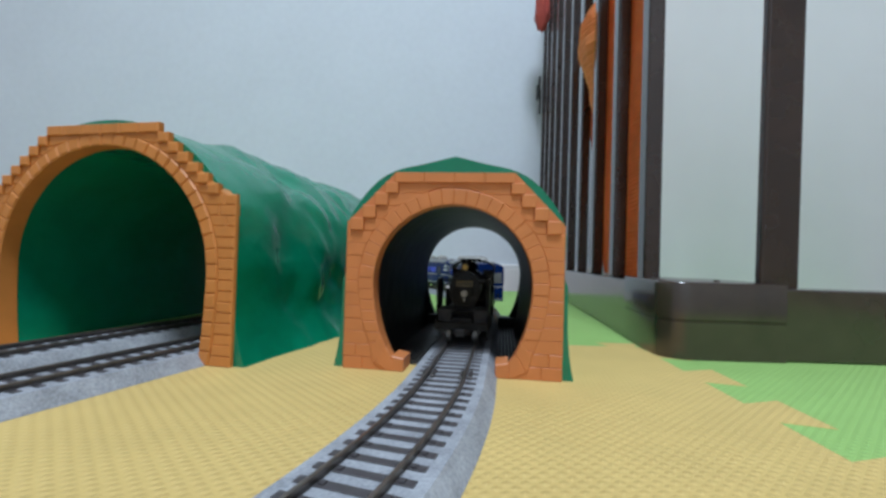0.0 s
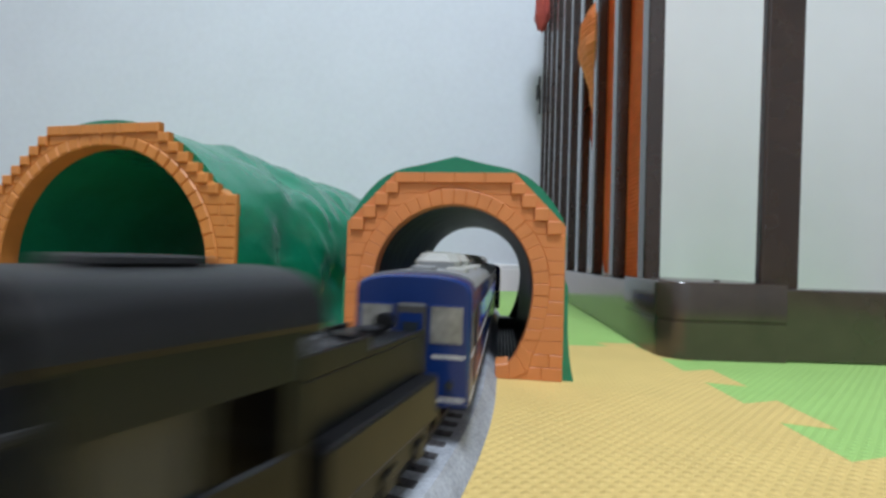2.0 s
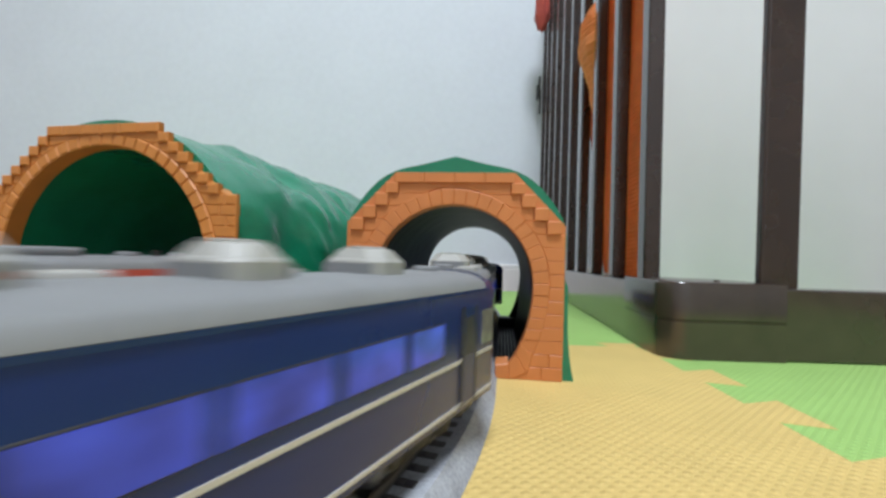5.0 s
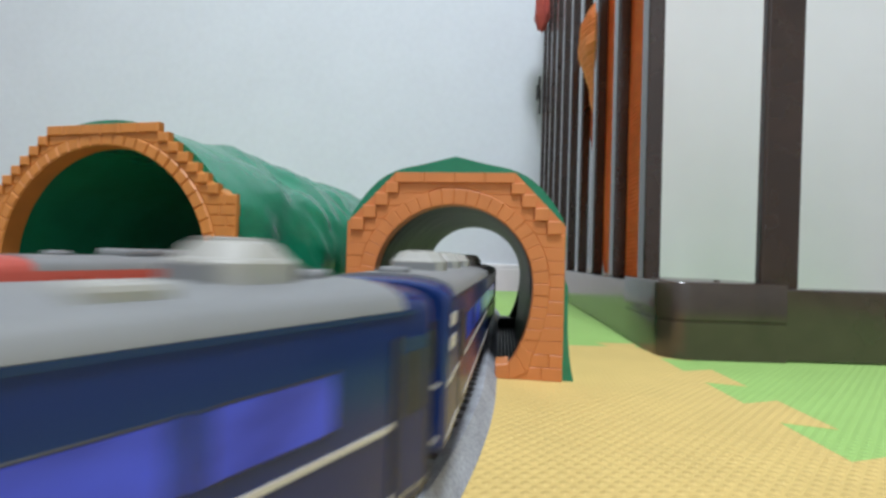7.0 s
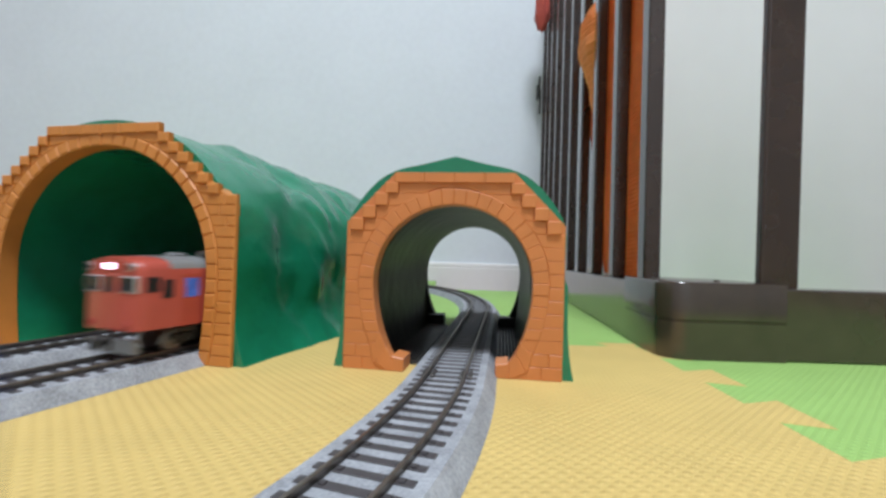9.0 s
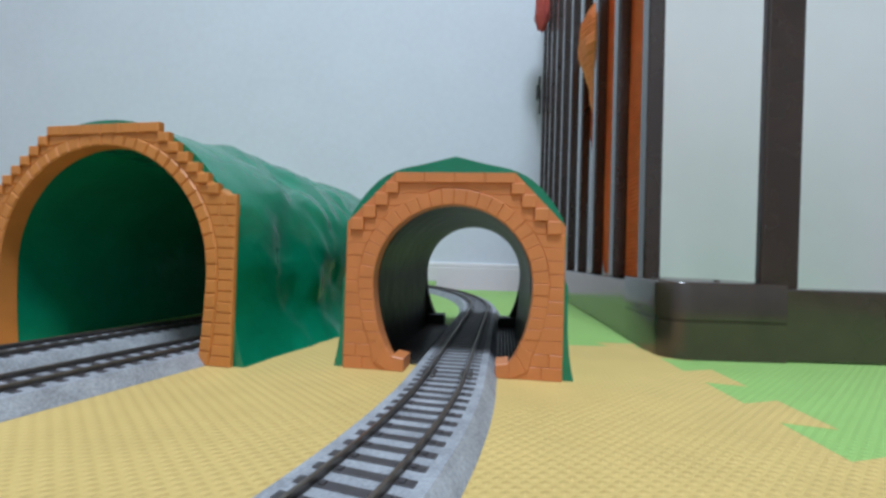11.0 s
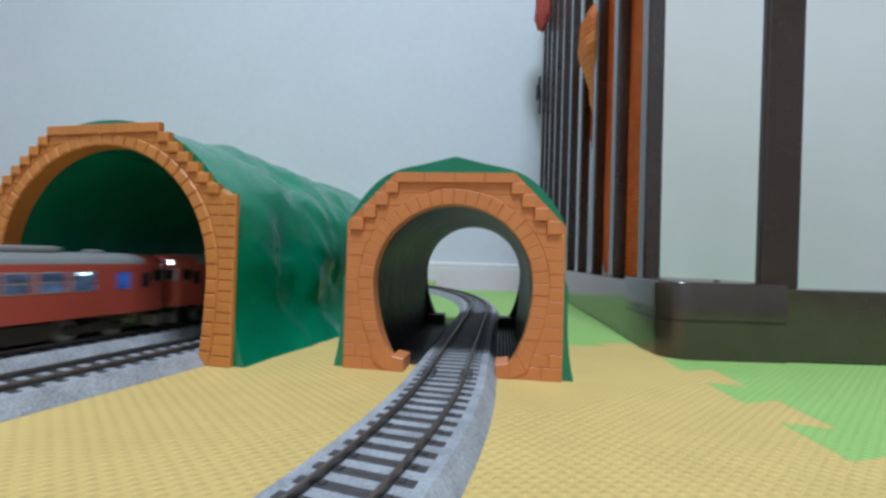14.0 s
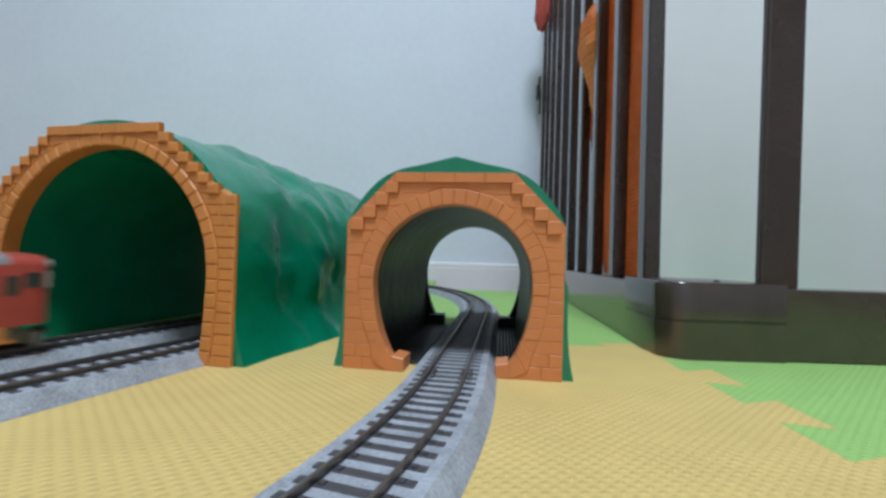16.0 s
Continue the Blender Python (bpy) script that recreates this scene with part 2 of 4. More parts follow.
SEAM0, SEAM1 = (51.5, -234.5), (80.8, 179.0)
seam_x = teeth((51.5, -233.7), (80.5, 174.5), (1, 0), 26, 0, 10.5)
seam_y = teeth((80.8, 179), (-560, 172), (0, 1), 46, 1, 7.5)
yellow = [(-560, -234)] + [SEAM0] + seam_x + [SEAM1] + seam_y + [(-560, 172)]
bm = prism(B(), yellow, FZ + 0.02, 0, "z")
tagged(part("foam_mat", bm, YELLOW), "yellow foam play mat with a woven surface and jigsaw edges", "play mat", "play mats")
green_s = [(x + 0.25, y) for x, y in [SEAM0] + seam_x + [SEAM1]] + [(330, 179), (330, -234.5)]
bm = prism(B(), green_s, FZ + 0.02, -0.1, "z")
tagged(part("foam_mat", bm, GREEN), "green foam play mat joined to the yellow one", "play mat", "play mats")
green_n = [(330, 179.4), (81.2, 179.4)] + [(x, y + 0.3) for x, y in seam_y] + [(-560, 172.3), (-560, 464), (330, 468)]
bm = prism(B(), green_n, FZ + 0.02, -0.1, "z")
tagged(part("foam_mat", bm, GREEN), "green foam play mat under the far curve of track", "play mat", "play mats")
bm = prism(B(), [(-560, 464.4), (-8, 467), (-8, 622), (-560, 622)], FZ + 0.02, -0.1, "z")
tagged(part("foam_mat", bm, GREEN), "green foam play mat against the wall", "play mat", "play mats")


# ---- tracks ----
def build_track(path, q0, q1, label, joints, piece=0):
    """Bed, two rails with bright heads, and sleepers along a stretch of a path."""
    thing = empty("model_track")
    tagged(thing, label, "model track", "model tracks")

    def sweep(name, prof, mat, lab=""):
        bm = B()
        rings = []
        n = int((q1 - q0) / 4)
        for i in range(n + 1):
            x, y, h = path.at(q0 + (q1 - q0) * i / n)
            c, s = math.cos(radians(h)), math.sin(radians(h))
            rings.append([bm.verts.new(Vector((x + a * c, y - a * s, z)) * K) for a, z in prof])
        m = len(prof)
        for r0, r1 in zip(rings, rings[1:]):
            for i in range(m):
                bm.faces.new((r0[i], r0[(i + 1) % m], r1[(i + 1) % m], r1[i]))
        bm.faces.new(rings[0])
        bm.faces.new(rings[-1][::-1])
        return part(name, bm, mat, thing, lab)

    sweep("ballast_bed", [(-12.5, 0.05), (-9.7, 3.7), (9.7, 3.7), (12.5, 0.05)], BALLAST, "grey speckled ballast bed")
    for side in (-1, 1):
        c = 4.75 * side
        sweep("rail", [(c - 0.6, 3.3), (c - 0.6, 3.5), (c - 0.2, 3.7), (c - 0.2, 4.7), (c + 0.2, 4.7), (c + 0.2, 3.7), (c + 0.6, 3.5), (c + 0.6, 3.3)], RAIL, "dark nickel rail")
        sweep("rail_head", [(c - 0.36, 4.6), (c - 0.36, 5.12), (c - 0.25, ZR), (c + 0.25, ZR), (c + 0.36, 5.12), (c + 0.36, 4.6)], RAIL_TOP, "worn bright rail head")
    bm = box(B(), -7.8, 7.8, -0.98, 0.98, 2.4, 3.86, 0.1)
    for s in (-1, 1):
        box(bm, 4.75 * s - 1.5, 4.75 * s - 0.7, -0.55, 0.55, 3.7, 4.1)
        box(bm, 4.75 * s + 0.7, 4.75 * s + 1.5, -0.55, 0.55, 3.7, 4.1)
    proto = part("sleeper", bm, TIE, thing)
    me = proto.data
    first = True
    q = q0 + 2
    n = 0
    while q < q1 - 1 and n < 290:
        ob = proto if first else new("sleeper", me)
        first = False
        ob.parent = thing
        x, y, h = path.at(q)
        ob.matrix_basis = place(x, y, 0, -h)
        q += 4.34
        n += 1
    for qj in joints:
        x, y, h = path.at(qj)
        for s in (-1, 1):
            bm = B()
            for o in (-1.15, 1.15):
                box(bm, 4.75 * s + o - 0.5, 4.75 * s + o + 0.5, -3.2, 3.2, 3.3, 4.5, 0.2)
            ob = part("rail_joiner", bm, RAIL, thing, "grey rail joiner")
            ob.matrix_basis = place(x, y, 0, -h)
    return thing


build_track(MAIN, -520, 600, "single model railway track on grey ballast curving through the tunnel", (0, 138))
build_track(NEAR_LEFT, -330, 440, "model railway track on grey ballast, nearer of a pair", (40,))
build_track(FAR_LEFT, -330, 440, "model railway track on grey ballast, farther of a pair", (40,))


# ---- tunnels ----
def half_at(spec, z):
    """Half the opening's width at a height."""
    zc = spec["zc"]
    if z >= spec["top"]:
        return 0.0
    r = (spec["top"] - zc) if z > zc else spec["down"]
    return spec["half"] * math.sqrt(max(0.0, 1 - ((z - zc) / r) ** 2))


def arch(spec, grow=0.0, n=44):
    """The opening's outline from foot to foot over the crown (x, z)."""
    zc, pts = spec["zc"], []
    for i in range(10):
        z = zc * i / 10
        pts.append((-half_at(spec, z) - grow, z))
    for i in range(n + 1):
        a = math.pi - math.pi * i / n
        pts.append(((spec["half"] + grow) * math.cos(a), zc + (spec["top"] - zc + grow) * math.sin(a)))
    return pts + [(-x, z) for x, z in pts[9::-1]]


def rim_half(spec, z):
    if z <= spec["shoulder"]:
        return spec["W"]
    k = min(1.0, (z - spec["shoulder"]) / (spec["crown"] - spec["shoulder"]))
    return spec["W"] + (spec["flat"] - spec["W"]) * k


def rim(spec, x, z, inset=0.0):
    """Where a ray from the arch's middle meets the portal's edge."""
    zc, W = spec["zc"], spec["W"] - inset
    if z <= zc:
        return (math.copysign(W, x), z)
    dx, dz = abs(x), z - zc
    best = min(W / max(dx, 1e-6), (spec["crown"] - inset - zc) / max(dz, 1e-6))
    nx, nz = spec["crown"] - spec["shoulder"], spec["W"] - spec["flat"]
    ln = math.hypot(nx, nz)
    best = min(best, (spec["W"] * nx + (spec["shoulder"] - zc) * nz - inset * ln) / (dx * nx + dz * nz))
    return (x * best, zc + dz * best)


def stone(bm, quad, y0, y1, chamfer=0.3, gap=0.015):
    """One moulded stone: a four-sided block with chamfered face, its front at y0."""
    cx, cz = sum(p[0] for p in quad) / 4, sum(p[1] for p in quad) / 4

    def shrink(d):
        out = []
        for x, z in quad:
            l = math.hypot(x - cx, z - cz)
            out.append((x - (x - cx) / l * d * 1.3, z - (z - cz) / l * d * 1.3))
        return out
    rings = [[bm.verts.new(Vector((x, y, z)) * K) for x, z in q] for q, y in ((shrink(gap + chamfer), y0), (shrink(gap), y0 + chamfer * 0.85), (shrink(gap), y1))]
    bm.faces.new(rings[0])
    for a, b in zip(rings, rings[1:]):
        for i in range(4):
            bm.faces.new((a[i], a[(i + 1) % 4], b[(i + 1) % 4], b[i]))
    bm.faces.new(rings[2][::-1])


def stonework(spec, portal, rnd):
    """Ring stones round the arch, courses beside it, stepped blocks on the shoulders and coping on top."""
    ring, course, T = spec["ring"], spec["course"], spec["T"]

    def put(quad, y0, y1):
        bm = B()
        stone(bm, quad, y0, y1, spec["chamfer"])
        part("stone", bm, spec["brickwork"], portal)

    # ring stones, evenly spaced along the outline
    line = arch(spec, 0.0, 120)
    out = arch(spec, ring, 120)
    cum = [0.0]
    for p, q in zip(line, line[1:]):
        cum.append(cum[-1] + math.hypot(q[0] - p[0], q[1] - p[1]))
    n = spec["ring_n"]

    def at(pts, s):
        for i in range(len(cum) - 1):
            if cum[i + 1] >= s:
                w = (s - cum[i]) / max(1e-9, cum[i + 1] - cum[i])
                return tuple(pts[i][k] * (1 - w) + pts[i + 1][k] * w for k in (0, 1))
        return pts[-1]
    for i in range(n):
        a, b = cum[-1] * i / n, cum[-1] * (i + 1) / n
        put([at(line, a), at(out, a), at(out, b), at(line, b)], -0.62 + rnd.uniform(-0.08, 0.08), 0.4)
    # courses
    z, row = 0.0, 0
    top = spec["crown"] - spec["coping"]
    outer = dict(spec, half=spec["half"] + ring, top=spec["top"] + ring)
    while z < top - 0.5:
        z1 = min(z + course, top)
        lim = rim_half(spec, z1 if z1 > spec["shoulder"] else z)
        if spec["stepped"] and z1 > spec["shoulder"]:
            lim = min(spec["W"], spec["flat"] + (spec["crown"] - z1) / course * spec["run"])
        for s in (-1, 1):
            a0, a1 = half_at(outer, z), half_at(outer, z1)
            if z1 >= outer["top"]:
                a1 = 0.0 if z >= outer["top"] else a1
            if z >= outer["top"]:
                a0 = 0.0
            span = lim - max(a0, a1)
            if span < 0.8:
                continue
            shoulder = z1 > spec["shoulder"] + 0.5
            cuts = [lim]
            if shoulder:
                cuts.append(lim - spec["step"])
            while cuts[-1] - max(a0, a1) > spec["brick"] * 1.3:
                cuts.append(cuts[-1] - spec["brick"] * rnd.uniform(0.85, 1.15) * (0.6 if row % 2 and len(cuts) == 1 else 1))
            for j, c in enumerate(cuts):
                last = j == len(cuts) - 1
                i0, i1 = (a0, a1) if last else (cuts[j + 1], cuts[j + 1])
                if c - min(i0, i1) < 0.5:
                    continue
                proud = -1.15 if (shoulder and j == 0) else -0.34 + rnd.uniform(-0.07, 0.07)
                put([(s * min(i0, c - 0.2), z), (s * c, z), (s * c, z1), (s * min(i1, c - 0.2), z1)], proud, 1.2 if (j == 0 and spec["stepped"]) else 0.4)
        z, row = z1, row + 1
    # coping
    m = spec["coping_n"]
    f = spec["flat"]
    for i in range(m):
        x0, x1 = -f + 2 * f * i / m, -f + 2 * f * (i + 1) / m
        put([(x0, top), (x1, top), (x1, spec["crown"]), (x0, spec["crown"])], -1.15, 1.2 if spec["stepped"] else 0.4)


def tunnel(spec, m, label):
    thing = empty("toy_tunnel", m)
    tagged(thing, label, "toy tunnel", "toy tunnels")
    zc, L, T = spec["zc"], spec["L"], spec["T"]
    rnd = random.Random(spec["seed"])
    inner = arch(spec)
    rims = [rim(spec, x, z, spec["inset"]) for x, z in inner]
    front = part("portal", band(B(), inner, rims, 0, T), spec["brickwork"], thing, "orange plastic portal moulded as stonework")
    part("rear_portal", band(B(), inner, rims, L - T, L), spec["rear"], thing)
    stonework(spec, front, rnd)
    # hill: the portal's outline carried back, with folds and a lumpy ridge
    N, n = 64, len(inner)
    full = [rim(spec, x, z, 0.6) for x, z in inner]
    for _ in range(spec["smooth"]):
        full = [full[0]] + [tuple((full[i - 1][k] + 2 * full[i][k] + full[i + 1][k]) / 4 for k in (0, 1)) for i in range(1, n - 1)] + [full[-1]]
    y0, y1 = 1.3, L - T * 0.6
    bm = B()
    vv = []
    for j in range(N + 1):
        w = j / N
        y = y0 + (y1 - y0) * w
        mid = min(1.0, 5 * w, 5 * (1 - w))
        row = []
        for x, z in full:
            a = math.atan2(z - zc, x)
            up = max(0.0, math.sin(a))
            s1 = spec["seed"]
            k = noise.noise(Vector((math.cos(a) * 1.9 + s1, math.sin(a) * 1.9, y / 30)))
            fold = noise.fractal(Vector((a * 1.7 + s1 * 3, y / 19 + 0.5 * a, s1)), 0.9, 2.0, 3)
            lump = noise.noise(Vector((a * 4.2 + 5, y / 8, s1 + 7)))
            b = spec["bulge"] * mid + mid * (spec["lump"] * (0.8 * k + 0.7 * fold + 0.3 * lump)) + spec["peak"] * (max(0.0, 1 - abs(x) / spec["flat"]) if spec["lined"] else up ** 5) + ((1.9 if spec["lined"] else 0.5) if z < zc else 0.9) + spec["slope"] * math.exp(-((a - math.radians(48) if x > 0 else a - math.radians(132)) / 0.3) ** 2)
            foot = max(0.0, 1 - z / 18.0)
            b += foot * foot * spec["skirt"] * (0.6 + 0.4 * mid)
            ux, uz = (math.cos(a), math.sin(a)) if z > zc else (math.copysign(1, x), 0.0)
            taper = 1.0 - spec["fall"] * w * up
            row.append(bm.verts.new(Vector((x + ux * b, y, (zc + (z - zc) * taper if z > zc else z) + uz * b)) * K))
        vv.append(row)
    tube = arch(dict(spec, down=60.0)) if spec["lined"] else inner
    wall = [(x * 1.012, zc + (z - zc) * 1.012 if z > zc else z) for x, z in tube]
    wi = [[bm.verts.new(Vector((x, y0 + (y1 - y0) * j / N, z)) * K) for x, z in wall] for j in range(N + 1)]
    for j in range(N):
        for i in range(n - 1):
            bm.faces.new((vv[j][i], vv[j][i + 1], vv[j + 1][i + 1], vv[j + 1][i]))
            bm.faces.new((wi[j][i], wi[j + 1][i], wi[j + 1][i + 1], wi[j][i + 1]))
        for i in (0, n - 1):
            bm.faces.new((vv[j][i], vv[j + 1][i], wi[j + 1][i], wi[j][i]))
    for j in (0, N):
        for i in range(n - 1):
            bm.faces.new((vv[j][i], wi[j][i], wi[j][i + 1], vv[j][i + 1]))
    part("hill", bm, GREEN_HILL, thing, "glossy green plastic hill with folds", smooth=True)
    if spec["lined"]:
        a, b = [(x * 0.994, z) for x, z in tube], [(x * 1.008, z) for x, z in tube]
        part("lining", band(B(), a, b, T + 0.2, L - T - 0.2), LINING, thing, "black ribbed inner lining")
        for s in (-1, 1):
            # front toe: the ring turned inward at the foot, in three moulded stones
            for k, quad in enumerate((((13.3, 0.02), (13.3, 3.9), (17.0, 4.5), (17.4, 0.02)), ((17.4, 0.02), (17.0, 4.5), (18.9, 7.0), (22.4, 2.0)), ((22.4, 2.0), (18.9, 7.0), (20.2, 10.4), (23.8, 6.6)))):
                bm = B()
                stone(bm, [(s * x, z) for x, z in quad], -0.7, 8.6 if k == 0 else 2.0, 0.3)
                part("toe_stone", bm, ORANGE_BRICK, front)
            bm = box(B(), min(s * 13.3, s * 21.5), max(s * 13.3, s * 21.5), L - 9.0, L, 0.02, 5.6, 0.5, 2)
            part("foot", bm, LINING, thing)
            part("peg", cyl(B(), (s * 16, L - 4.5, 5.7), "z", 0.8, 0.5, 12), SILVER, thing)
            # ribbed base beside the track
            bm = box(B(), min(s * 9.5, s * 20.8), max(s * 9.5, s * 20.8), 8.8, L - 9.2, 0.02, 0.4)
            for k in range(8):
                box(bm, s * (11.4 + 1.25 * k) - 0.2, s * (11.4 + 1.25 * k) + 0.2, 8.8, L - 9.2, 0.4, 1.3)
            for k in range(20):
                y = 10 + 4.0 * k
                box(bm, min(s * 10.6, s * 20.6), max(s * 10.6, s * 20.6), y - 0.25, y + 0.25, 0.4, 1.1)
            part("base_grid", bm, BASE_DARK, thing, "dark ribbed plastic base grid")
    return thing


SPEC_R = dict(run=0.0, half=23.3, top=49.4, zc=26.5, down=34.0, W=32.0, shoulder=43.7, flat=17.7, crown=58.6, L=96, T=5.0, seed=4, bulge=0.6, lump=0.8, peak=4.9, skirt=3.4, smooth=2, slope=2.3,
              fall=0.0, ring=4.6, ring_n=40, course=3.75, brick=6.0, step=4.0, stepped=False, coping=2.9, coping_n=4, inset=0.0, rear=LINING, lined=True, chamfer=0.24, brickwork=ORANGE_BRICK)
SPEC_L = dict(half=40.0, top=65.9, zc=27.0, down=90.0, W=49.3, shoulder=50.4, flat=21.8, crown=72.45, run=3.63, L=185, T=5.0, seed=9, bulge=0.4, lump=3.2, peak=2.0, skirt=6.0, smooth=30, slope=0.0,
              fall=0.03, ring=3.9, ring_n=42, course=3.15, brick=5.6, step=3.9, stepped=True, coping=3.15, coping_n=6, inset=2.6, rear=AMBER_BRICK, lined=False, chamfer=0.5, brickwork=AMBER_BRICK)
M_R = place(2.75, 128.4, 0, -7.7)
M_L = place(-108.6, 138.8, 0, -12.5)
tunnel(SPEC_R, M_R, "small single-track toy tunnel with orange brick portal and green hill")
tunnel(SPEC_L, M_L, "wide double-track toy tunnel with orange brick portal and green hill")


# ---- fence and what stands by it ----
fence = empty("play_fence")
tagged(fence, "dark brown glossy wooden play fence with upright slats", "fence")
SX, SY, SDX = 84.0, 197.5, 17.8 / 155.9


def side_x(y):
    return SX + (y - SY) * SDX


def corner_outline(inset):
    """The corner block from above: one side along each run of the fence, the outer corner well rounded."""
    p = [(side_x(203) - 0.6 + inset, 203), (123.4, 203), (123.4, 157.5 + inset)]
    cx, cy, r = side_x(168) + 9.5, 167.5, 10.0
    for i in range(9):
        a = radians(-90 - 84 * i / 8)
        p.append((cx + (r - inset) * math.cos(a), cy + (r - inset) * math.sin(a)))
    return p


bm = B()
levels = [[bm.verts.new(Vector((x, y, z)) * K) for x, y in corner_outline(i)] for z, i in ((0.05, 0), (13.4, 0), (13.7, 0.5), (14.1, 0.5), (14.4, 0), (27.0, 0), (27.6, 0.3), (27.9, 0.9))]
for lo, hi in zip(levels, levels[1:]):
    for i in range(len(lo)):
        bm.faces.new((lo[i], lo[(i + 1) % len(lo)], hi[(i + 1) % len(lo)], hi[i]))
bm.faces.new(levels[0])
bm.faces.new(levels[-1][::-1])
block = part("corner_block", bm, BROWN_BASE, fence, "rounded dark brown plastic corner block", smooth=True)
for x, y in ((101.5, 163), (83.5, 172)):
    part("screw", cyl(B(), (x, y, 28.2), "z", 1.3, 1.0, 14, r2=0.9), BROWN_BASE, block)
bm = box(B(), 123.6, 420, 158.6, 172, 0.05, 26.4, 0.8, 2)
part("base_rail", bm, BROWN_BASE, fence)
ang = -math.degrees(math.atan(SDX))
bm = box(B(), 0, 13, 0, 445, 0.05, 26.3, 0.8, 2)
ob = part("base_rail", bm, BROWN_BASE, fence)
ob.matrix_basis = place(side_x(198), 198, 0, ang)
for y in (184, 231.5, 280, 327, 375, 423, 471, 519, 567, 615):
    bm = box(B(), 0, 6.8, 0, 9.2, 26.0, 420, 1.2, 3)
    ob = part("slat", bm, BROWN, fence)
    ob.matrix_basis = place(side_x(y) + 1.5, y, 0, ang)
for x in (117.2, 176.8, 234, 291):
    bm = box(B(), -1.0, 13.2, 161, 164.6, 0, 394, 1.0, 3)
    part("slat", bm, BROWN, fence).matrix_basis = pose(x * K, 0, 26.0 * K, 0, 0.8, 0)
cabinet = empty("white_cabinet", place(168, 345, FZ))
tagged(cabinet, "tall plain white cabinet behind the fence", "cabinet")
part("body", box(B(), 0, 330, 2, 120, 0, 620, 1.5, 2), PANEL_WHITE, cabinet)
part("door", box(B(), 0.6, 329.4, -1.6, 1.8, 4, 616, 1.2, 2), PANEL_WHITE, cabinet)


# ---- cloths on the fence ----
def cloth(name, left, right, z0, z1, mat, label, ribs=60, base=None):
    """A hanging ribbed cloth: left(z) and right(z) are its edges along the fence."""
    bm = B()
    nz, ny = 380, 26
    rows = []
    for i in range(nz + 1):
        z = z0 + (z1 - z0) * i / nz
        row = []
        for j in range(ny + 1):
            w = j / ny
            y = left(z) + (right(z) - left(z)) * w
            fold = 0.9 * math.sin(w * 13 + z * 0.02) + 0.6 * math.sin(w * 27 + z * 0.05)
            rib = 0.3 * math.sin(z * 2.9 + w * 16)
            row.append(bm.verts.new(Vector((side_x(y) + 9.4 + fold + rib, y, z)) * K))
        rows.append(row)
    for a, b in zip(rows, rows[1:]):
        for j in range(ny):
            bm.faces.new((a[j], a[j + 1], b[j + 1], b[j]))
    bmesh.ops.solidify(bm, geom=bm.faces[:], thickness=0.7 * K)
    ob = part(name, bm, mat, base, smooth=True)
    return tagged(ob, label, "cloth") if base is None else ob


drape = empty("hanging_cloth")
tagged(drape, "orange ribbed cloth hanging inside the fence with a knotted bulge", "cloth")
cloth("panel", lambda z: 206.0, lambda z: 283 + 0.51 * (z - 27), 27, 215, CLOTH_ORANGE, "", base=drape)
bm = B()
bmesh.ops.create_uvsphere(bm, u_segments=48, v_segments=90, radius=1)
for v in bm.verts:
    x, y, z = v.co
    rib = 0.5 * math.sin(z * 70 + 2 * y) + 1.6 * noise.noise(v.co * 2.5)
    narrow = 1.0 if z > -0.1 else 1.0 - 0.62 * min(1.0, (-0.1 - z) / 0.6)
    zz = 187 + (26 * z if z > 0 else 48 * z)
    v.co = Vector((side_x(307) + 6 + x * (11 * narrow + rib), 303 + y * (21 * narrow + rib) - 5 * min(0.0, z), zz)) * K
part("knot", bm, CLOTH_ORANGE, drape, "bulging twisted knot of cloth", smooth=True)
cloth("panel", lambda z: 222.0, lambda z: 330, 236, 420, CLOTH_ORANGE, "", base=drape)
bm = B()
bmesh.ops.create_uvsphere(bm, u_segments=28, v_segments=20, radius=1)
for v in bm.verts:
    k = 1 + 0.25 * noise.noise(v.co * 2.2)
    v.co = Vector((side_x(560) - 7 + v.co.x * 9 * k, 560 + v.co.y * 14 * k, 352 + v.co.z * (36 if v.co.z > 0 else 26) * k)) * K
tagged(part("red_pouch", bm, CLOTH_RED, smooth=True), "dusky red cloth pouch hung on the far end of the fence", "pouch")
bm = B()
for i, (dx, dz, l) in enumerate(((0, 0, 30), (1.5, -18, 34), (-1.6, -10, 22))):
    box(bm, side_x(612) - 5 + dx, side_x(612) - 2.5 + dx, 610 + i * 2, 614 + i * 2, 290 + dz - l, 290 + dz, 0.8, 2)
tagged(part("hanging_strap", bm, BLACK_MATT, smooth=True), "black straps hanging on the fence end", "strap")


# ---- trains: shared pieces. Each vehicle looks along its +y, z = 0 on the rails ----
def shell(half, z0, eave, top, n=10, inset=0.0):
    """A body's cross outline (x, z) with an arched roof."""
    pts = [(-half + inset, z0), (-half + inset, eave)]
    for i in range(1, n):
        a = math.pi * i / n
        pts.append((-(half - inset) * math.copysign(abs(math.cos(a)) ** 0.72, math.cos(a)), eave + (top - eave) * math.sin(a) ** 0.8))
    return pts + [(half - inset, eave), (half - inset, z0)]


